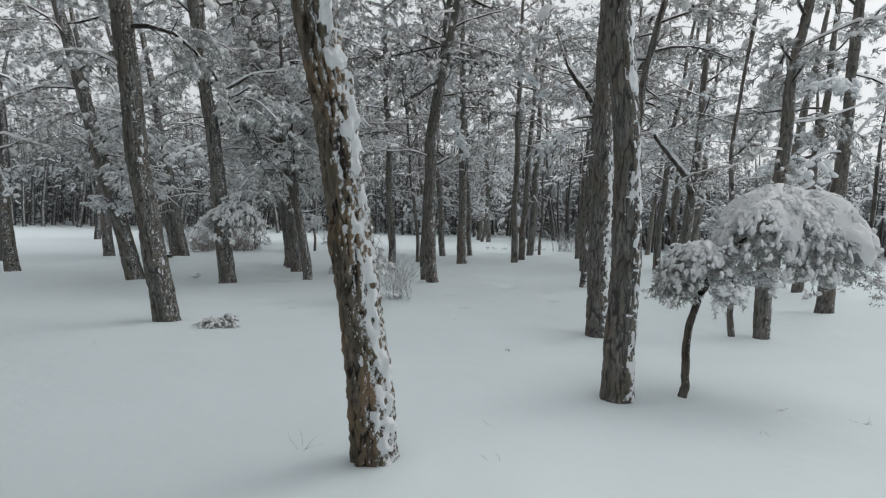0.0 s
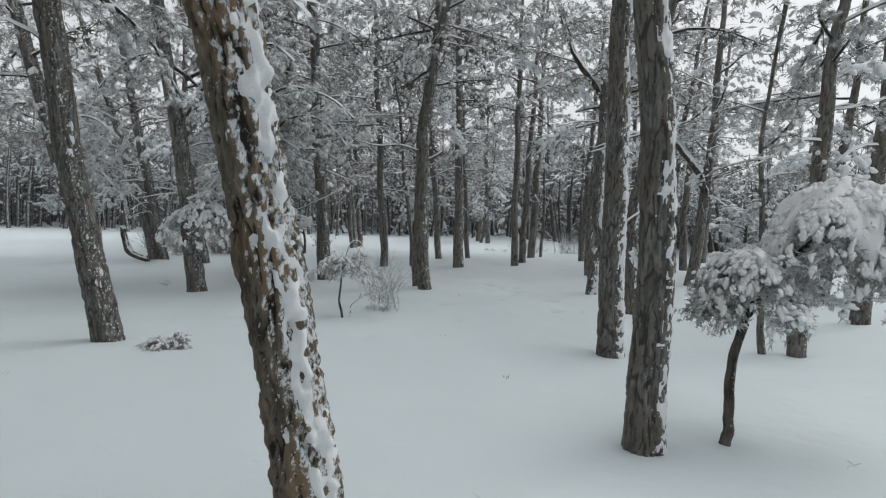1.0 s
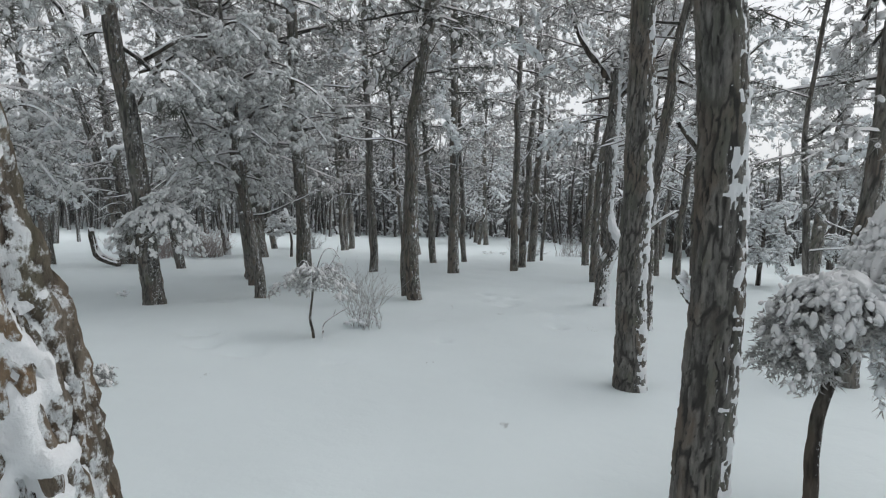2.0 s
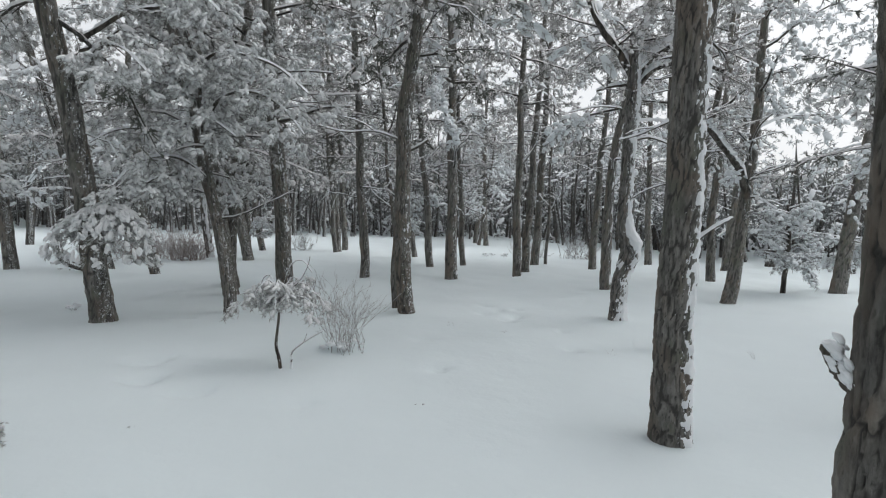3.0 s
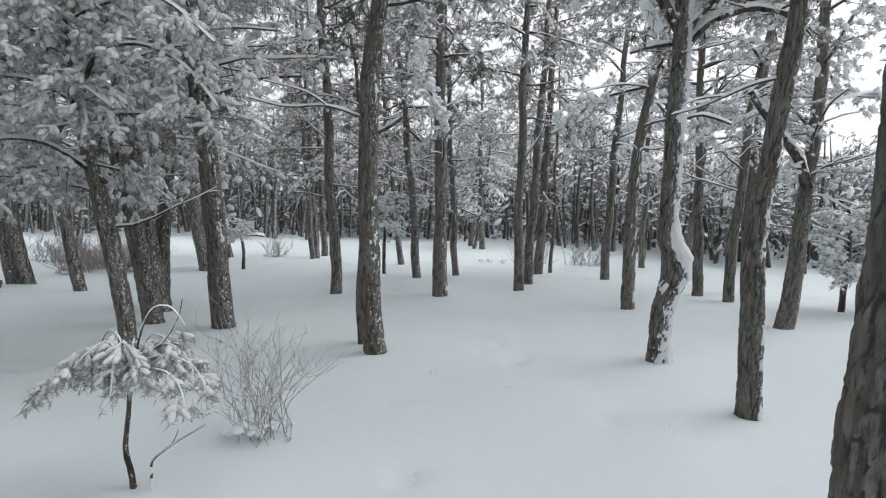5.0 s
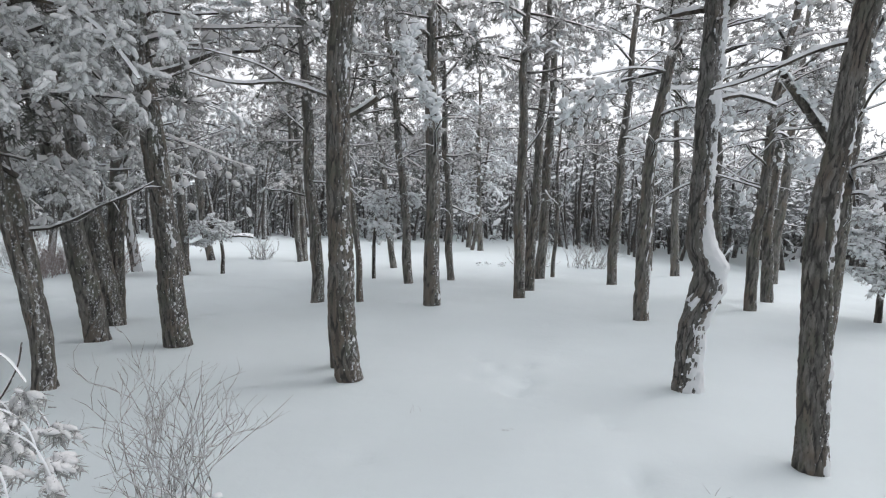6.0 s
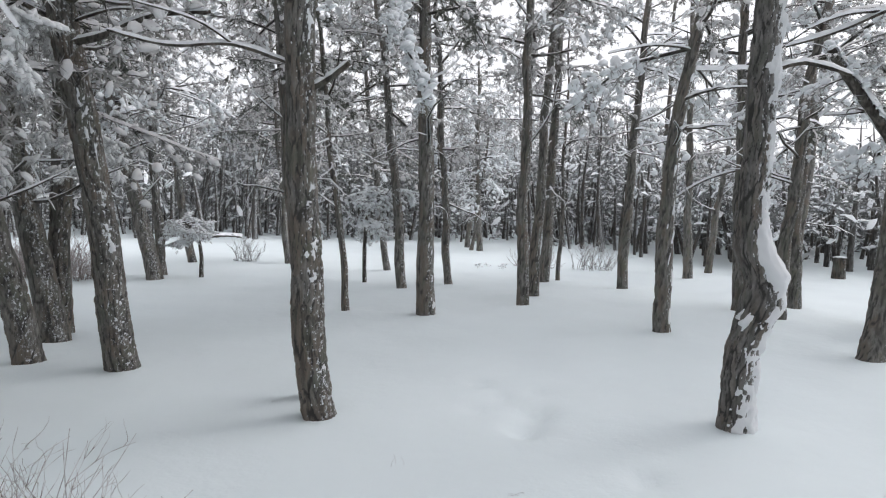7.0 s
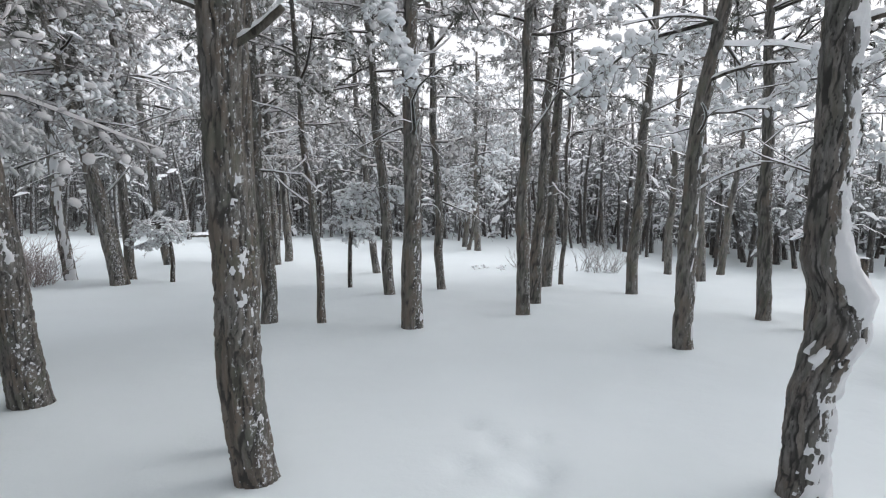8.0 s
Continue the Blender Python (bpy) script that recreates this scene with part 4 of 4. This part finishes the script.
for i, (place, count, low, high, reach) in enumerate(((31, 7, 2.6, 6.0, 2.0), (32, 7, 2.6, 6.4, 2.0), (34, 6, 2.4, 6.0, 1.8), (44, 6, 2.8, 6.2, 1.9),
                                                      (42, 5, 2.4, 5.4, 1.7), (13, 5, 2.2, 5.0, 1.7), (24, 6, 2.6, 5.6, 1.8), (23, 5, 2.8, 6.0, 1.7),
                                                      (25, 5, 2.8, 5.8, 1.6), (26, 6, 2.6, 5.6, 1.6), (40, 5, 2.4, 4.6, 1.5), (30, 4, 3.4, 6.5, 1.6), (39, 4, 3.4, 5.0, 1.2))):
    bare_limbs(place, 500 + 100 * i, count, low, high, reach)
for i, (p0, p1, p2, r) in enumerate((((0.13, -1.04, 4.44), (0.6, -1.1, 4.47), (1.15, -1.15, 4.43), 0.026), ((0.2, -1.0, 4.28), (0.6, -1.15, 4.2), (1.05, -1.25, 4.19), 0.022),
                                     ((0.2, -0.95, 3.98), (0.6, -1.0, 3.9), (0.95, -1.05, 3.92), 0.02), ((0.25, -0.95, 3.8), (0.6, -1.1, 3.82), (0.9, -1.2, 3.78), 0.016))):
    limb(twin, [(-0.02, -0.85, p0[2] - 0.05), p0, p1, p2], r, r * 0.5, (), 45 + i, 0.02)
limb(PINES[13], [(-0.2, -0.6, 0.1), (-0.65, -1.0, 0.4), (-0.75, -1.1, 1.2)], 0.11, 0.08, (), 18, 0.04)


# ---------- small pines, shrubs and sprigs ----------
def small_pine(x, y, stem, r, hung, label, seed, kind_name="young_pine"):
    z = float(ground_z(x, y))
    tree = tagged(new(kind_name), label, "young pine", "pines of the snowy forest")
    tree.location = (x, y, z)
    TREES.append((x, y, r))
    limb(tree, stem, r, r * 0.45, hung, seed, 0, "trunk", BARK_LIMB, 12)
    return tree


def draped(tree, seed, centre, reach, top, drop, count, size, frayed=0.75, blanket=0.0):
    """A crown bowed under snow: dark needles below, short fingers of snow hanging over them in layers."""
    rng = random.Random(seed)
    green, white = Soup(), Soup()
    c = Vector(centre)

    def at(u, a):
        k = 1 + 0.16 * math.sin(3 * a + seed) + 0.09 * math.sin(7 * a + 2 * seed)
        return c + Vector((reach[0] * u * k * math.cos(a), reach[1] * u * k * math.sin(a), top * math.sqrt(max(0, 1 - min(1, u) ** 2)) - drop * u ** 4 + 0.05 * top * math.sin(5 * a + 9 * u)))
    for i in range(count):
        u, a = math.sqrt((i + rng.random()) / count) * 1.02, rng.uniform(0, 2 * math.pi)
        p = at(u, a)
        d = (at(min(1.02, u + 0.07), a) - p).normalized()
        n = (p - c - Vector((0, 0, -0.3 * top))).normalized()
        low = ease(frayed - 0.25, frayed + 0.3, u)
        for _ in range(2):
            q = p - n * rng.uniform(0.05 - 0.04 * low, 0.11 - 0.05 * low) + Vector((rng.gauss(0, 0.03), rng.gauss(0, 0.03), rng.gauss(0, 0.03)))
            green.tuft(q, (d + n * 0.6).normalized(), 11, 0.044, 0.006, rng)
        if rng.random() < 0.85 - 0.45 * low:
            s = size * rng.uniform(0.7, 1.25)
            d2 = (d + Vector((rng.gauss(0, 0.18), rng.gauss(0, 0.18), rng.gauss(-0.1, 0.15)))).normalized()
            p += n * rng.uniform(-0.02, 0.02)
            white.lump(p, d2, s * rng.uniform(1.3, 2.4), s * rng.uniform(0.8, 1.2), s * 0.7, rng, 3, 7)
            for _ in range(2):
                white.lump(p + Vector((rng.gauss(0, 1), rng.gauss(0, 1), rng.gauss(0, 0.7))) * s * 0.9, d2 + Vector((rng.gauss(0, 0.5), rng.gauss(0, 0.5), 0)), s * rng.uniform(0.7, 1.2), s * 0.7, s * 0.55, rng, 3, 6)
    if blanket:  # the smooth sheet that lies over the top, scalloped where it hangs over
        rings, sides, verts = 26, 96, []
        for j in range(rings + 1):
            for k in range(sides):
                a = 2 * math.pi * k / sides
                edge = blanket * (0.9 + 0.22 * math.sin(9 * a + seed) * math.sin(4 * a) + 0.1 * math.sin(17 * a))
                u = edge * j / rings
                p = at(u, a)
                n = (p - c - Vector((0, 0, -0.3 * top))).normalized()
                f = float(vnoise(np.array(p.x / 0.11), np.array(p.y / 0.11), seed)) + 0.6 * float(vnoise(np.array(p.x / 0.05), np.array(p.y / 0.05 + p.z / 0.06), seed + 1))
                lift = 0.03 + (0.035 + 0.05 * (j / rings)) * (f - 0.8)
                verts.append(p + n * (lift if j < rings else -0.045))
        white.add(verts, [(j * sides + k, (j + 1) * sides + k, (j + 1) * sides + (k + 1) % sides, j * sides + (k + 1) % sides) for j in range(rings) for k in range(sides)])
    tagged(part("needles", mesh_of("needles", green.v, green.f, NEEDLES_RIMED, False), tree), kind="stuff")
    tagged(part("snow", mesh_of("snow", white.v, white.f, POM_SNOW), tree, label="thick lumpy white snow on the crown"), kind="stuff")


def umbrella():
    rng = random.Random(5)
    hung = [(0.6 + 0.4 * (i + rng.random()) / 12, rng.uniform(0, 360), rng.uniform(-10, 20), rng.uniform(0.45, 0.7), "heavy") for i in range(5)]
    tree = small_pine(2.74, 5.92, [(-0.14, 0, -0.2), (-0.1, 0, 0.0), (-0.075, 0, 0.18), (-0.085, 0, 0.5), (-0.03, 0.02, 0.85), (0.17, 0.05, 1.25), (0.5, 0.08, 1.6), (0.9, 0.12, 1.75), (1.3, 0.15, 1.62)], 0.047, hung,
                      "bent young pine under an umbrella of thick snow", 5)
    draped(tree, 3, (0.86, 0.12, 1.30), (0.72, 0.62), 0.8, 0.06, 1150, 0.028, 0.95, 0.88)
    draped(tree, 4, (1.02, 0.0, 1.22), (0.6, 0.5), 0.62, 0.08, 420, 0.026, 0.85, 0.8)
    draped(tree, 6, (0.0, -0.02, 1.12), (0.36, 0.36), 0.42, 0.06, 420, 0.024, 0.8, 0.6)
    draped(tree, 8, (-0.24, -0.05, 1.03), (0.17, 0.2), 0.2, 0.04, 120, 0.02, 0.7)
    limb(tree, [(0.01, 0.02, 0.93), (-0.05, 0, 1.08), (-0.2, -0.02, 1.2)], 0.022, 0.01, (), 51, 0.01, "limb")
    tree.scale = (1.07, 1.07, 1.07)
    return tree


umbrella()
draped(left_pine, 16, (0.3, -0.35, 1.12), (0.7, 0.5), 0.66, 0.16, 420, 0.036, 0.95)
sapling = small_pine(-1.45, 10.43, [(0.02, 0, -0.1), (0, 0, 0.08), (-0.04, 0, 0.26), (-0.02, 0, 0.5), (0.0, 0, 0.74), (0.03, 0, 0.86)], 0.023, (), "thin snow-dusted pine sapling with drooping twigs", 6, "pine_sapling")
rng_ = random.Random(12)
for i in range(15):
    a = i * 2.4
    q, h = rng_.uniform(0.28, 0.64), rng_.uniform(0.84, 1.06)
    ex, ey = q * math.cos(a), 0.8 * q * math.sin(a)
    puffs(sapling, [(0.0, 0, 0.68 + 0.012 * i), (0.4 * ex, 0.4 * ey, h), (0.8 * ex, 0.8 * ey, h - 0.05), (ex, ey, h - rng_.uniform(0.12, 0.36))], 300 + i, 5, 0.045, 0.026, 0.006)
limb(sapling, [(0.03, 0, 0.86), (0.08, -0.02, 1.08), (0.16, -0.02, 1.24), (0.27, 0, 1.25), (0.36, 0.02, 1.12)], 0.008, 0.004, (), 91, 0.004, "leader", None, 6)
limb(sapling, [(0.03, 0, 0.86), (0.2, 0.03, 1.0), (0.3, 0.04, 1.17), (0.33, 0.04, 1.3)], 0.007, 0.003, (), 92, 0.004, "leader", None, 6)
small_pine(9.6, 19.0, [(0, 0, -0.1), (0.05, 0, 0.8), (0.1, 0, 1.6), (0.0, 0, 2.4)], 0.07, hung_all(21, 26, "heavy", 1.1, 0.35, (-10, 25)), "small pine with layered snow-covered boughs", 7)
small_pine(-5.54, 24.58, [(0, 0, -0.1), (0.0, 0, 0.7), (-0.2, 0, 1.3), (-0.6, 0, 1.5)], 0.06, hung_all(22, 14, "heavy", 0.8, 0.5, (-10, 25)), "small bowed pine under snow", 8)
small_pine(-1.03, 24.15, [(0, 0, -0.1), (0.0, 0, 1.0), (0.1, 0, 2.0), (0.5, 0, 2.4)], 0.06, hung_all(23, 20, "heavy", 1.0, 0.5, (-25, 15)), "small bowed pine under snow", 9)
small_pine(12.2, 20.6, [(0, 0, -0.1), (0.0, 0, 0.7), (0.2, 0, 1.3), (0.5, 0, 1.7)], 0.06, hung_all(24, 16, "heavy", 0.9, 0.4, (-10, 25)), "small pine with layered snow-covered boughs", 10)


def shrub(x, y, seed, count, height, width, r, label, mat=None, caps=4, forks=1):
    rng = random.Random(seed)
    thing = tagged(new("shrub"), label, "shrub", "bare shrubs in the snow")
    thing.location = (x, y, float(ground_z(x, y)))
    wood, white = Soup(), Soup()

    def shoot(p, d, size, r, depth):
        pts, q = [Vector(p)], Vector(d).normalized()
        for i in range(5):
            q = (q + Vector((rng.gauss(0, 0.34), rng.gauss(0, 0.34), 0.1 + rng.gauss(0, 0.16)))).normalized()
            pts.append(pts[-1] + q * size / 5)
        wood.tube(pts, [r * (1 - 0.13 * i) for i in range(6)], 3)
        if depth:
            for _ in range(rng.randint(2, 4)):
                k = rng.randint(1, 4)
                d2 = (pts[k + 1] - pts[k]).normalized() + Vector((rng.gauss(0, 0.45), rng.gauss(0, 0.45), rng.gauss(0.05, 0.2)))
                shoot(pts[k], d2, size * rng.uniform(0.3, 0.55), r * 0.6, depth - 1)
    for _ in range(count):
        a, q = rng.uniform(0, 6.28), rng.random() ** 0.6
        shoot((0.3 * width * q * math.cos(a), 0.3 * width * q * math.sin(a), -0.05), (0.3 * width / height * q * math.cos(a), 0.3 * width / height * q * math.sin(a), 1), height * rng.uniform(0.55, 1.05), r, forks)
    for _ in range(caps):
        a, q = rng.uniform(0, 6.28), rng.uniform(0, 0.4) * width
        k = rng.uniform(0.3, 1.0) * (0.55 if r < 0.007 else 1)
        white.lump((q * math.cos(a), q * math.sin(a), rng.uniform(0.0, 0.12)), (math.cos(a), math.sin(a), 0), 0.12 * k, 0.09 * k, 0.07 * k, rng, 3, 8)
    tagged(part("brush", mesh_of("brush", wood.v, wood.f, mat or RIMED), thing), kind="stuff")
    if caps:
        tagged(part("snow", mesh_of("snow", white.v, white.f, CAP_SNOW), thing), kind="stuff")
    return thing


shrub(-0.84, 11.4, 31, 30, 1.1, 0.8, 0.0056, "bare twiggy shrub coated with rime, standing in snow", caps=34, forks=2)
shrub(-8.37, 23.4, 32, 140, 1.3, 1.7, 0.009, "dense bare shrub with brownish rimed twigs", BRUSH)
shrub(-9.82, 23.83, 33, 110, 1.2, 1.8, 0.009, "dense bare shrub with brownish rimed twigs", BRUSH)
shrub(-9.6, 22.6, 34, 60, 0.8, 1.3, 0.008, "dense bare shrub with brownish rimed twigs", BRUSH)
shrub(-5.71, 28.85, 35, 30, 1.0, 1.2, 0.012, "low bare shrub caught in deep snow", caps=12)
shrub(6.28, 28.67, 36, 40, 1.2, 2.2, 0.014, "low bare shrub caught in deep snow", caps=12)
shrub(4.37, 29.07, 37, 40, 1.0, 2.0, 0.014, "low bare shrub caught in deep snow", caps=12)
shrub(-11.92, 25.41, 38, 80, 1.2, 2.2, 0.012, "low bare shrub caught in deep snow", caps=8)


def sprig(x, y, seed, count, height, mat, label, name="dry_grass", cap=False):
    rng = random.Random(seed)
    thing = tagged(new(name), label, name.replace("_", " "))
    thing.location = (x, y, float(snow_z(x, y)))
    wood, white = Soup(), Soup()
    for _ in range(count):
        a = rng.uniform(0, 6.28)
        d = Vector((math.cos(a) * 0.5, math.sin(a) * 0.5, rng.uniform(0.4, 1.2)))
        p = Vector((rng.gauss(0, 0.03), rng.gauss(0, 0.03), -0.02))
        pts = [p]
        for i in range(4):
            d += Vector((rng.gauss(0, 0.25), rng.gauss(0, 0.25), -0.1))
            pts.append(pts[-1] + d.normalized() * height / 4)
        wood.tube(pts, [0.0024, 0.002, 0.0018, 0.0014, 0.001], 3)
        if cap:
            white.lump(pts[3], d, 0.05, 0.035, 0.03, rng, 3, 6)
    tagged(part("sprig", mesh_of("sprig", wood.v, wood.f, mat), thing), kind="stuff")
    if cap:
        tagged(part("snow", mesh_of("snow", white.v, white.f, CAP_SNOW), thing), kind="stuff")
    return thing


GRASS = "dry grass stalks poking through the snow"
for i, (x, y, c, h) in enumerate(((-1.0, 4.2, 4, 0.22), (0.45, 4.05, 2, 0.14), (0.55, 4.75, 2, 0.12), (3.5, 5.6, 3, 0.12), (4.2, 5.4, 4, 0.16), (3.0, 5.0, 2, 0.1), (2.9, 12.0, 3, 0.14), (5.2, 12.4, 4, 0.2), (0.6, 13.4, 3, 0.12), (1.5, 13.0, 3, 0.15))):
    sprig(x, y, 200 + i, c, 0.85 * h, RIMED, GRASS)
low_plant = tagged(new("low_plant"), "low evergreen clump half buried in snow", "low plant")
low_plant.location = (-3.25, 8.12, float(snow_z(-3.25, 8.12)))
draped(low_plant, 14, (0.0, 0, -0.03), (0.27, 0.2), 0.13, 0.02, 90, 0.024, 0.55)
draped(low_plant, 15, (0.18, 0.05, -0.02), (0.14, 0.14), 0.17, 0.02, 45, 0.02, 0.5)
for i, (x, y) in enumerate(((2.3, 28.4), (2.7, 28.8), (3.1, 28.2), (3.3, 29.0))):
    sprig(x, y, 240 + i, 7, 0.2, TWIG, "small dark twig tip in the snow", "fallen_twig", True)
sprig(-4.2, 6.8, 221, 5, 0.07, TWIG, "small dark twig tip in the snow", "fallen_twig")
sprig(0.94, 7.5, 222, 6, 0.08, TWIG, "small dark twig tip in the snow", "fallen_twig")
sprig(-5.9, 13.6, 223, 9, 0.16, BARK_DARK, "small dark twig tip in the snow", "fallen_twig", True)
sprig(0.2, 9.4, 224, 4, 0.06, TWIG, "small dark twig tip in the snow", "fallen_twig")
sprig(-2.2, 8.6, 225, 4, 0.06, TWIG, "small dark twig tip in the snow", "fallen_twig")
twig = tagged(new("bare_twig"), "bent bare twig standing in the snow", "twig")
twig.location = (-1.3, 10.4, float(ground_z(-1.3, 10.4)))
limb(twig, [(0, 0, -0.05), (0.0, 0, 0.1), (0.01, 0, 0.2), (0.1, 0, 0.28), (0.2, 0.02, 0.35), (0.36, 0.02, 0.45)], 0.011, 0.004, (), 61, 0.006, "stem", BARK_DARK, 6)
limb(twig, [(0.1, 0, 0.28), (0.14, 0.03, 0.33), (0.16, 0.05, 0.4)], 0.005, 0.002, (), 62, 0, "stem", BARK_DARK, 5)

stump = tagged(new("tree_stump"), "short dark cut stump capped with snow", "stump")
stump.location = (14.6, 28.2, float(ground_z(14.6, 28.2)))
body, top = Soup(), Soup()
body.tube([(0, 0, -0.1), (0, 0, 0.25), (0.01, 0, 0.5), (0.01, 0, 0.75)], [0.23, 0.2, 0.19, 0.19], 16)
top.lump((0.01, 0, 0.75), (1, 0, 0), 0.2, 0.2, 0.045, random.Random(3), 4, 14)
part("stub", mesh_of("stub", body.v, body.f, BARK_DARK), stump)
part("snow_cap", mesh_of("snow_cap", top.v, top.f, CAP_SNOW), stump)

fallen = tagged(new("fallen_log"), "fallen trunk lying in deep snow, white along its top", "log")
fallen.location = (-9.6, 37.0, float(ground_z(-9.6, 37.0)))
limb(fallen, [(-0.8, 0, 0.3), (-0.2, 0.05, 0.34), (0.4, 0.1, 0.36), (0.9, 0.1, 0.3)], 0.1, 0.08, (), 63, 0.05, "trunk")

far_wood()
make_ground()
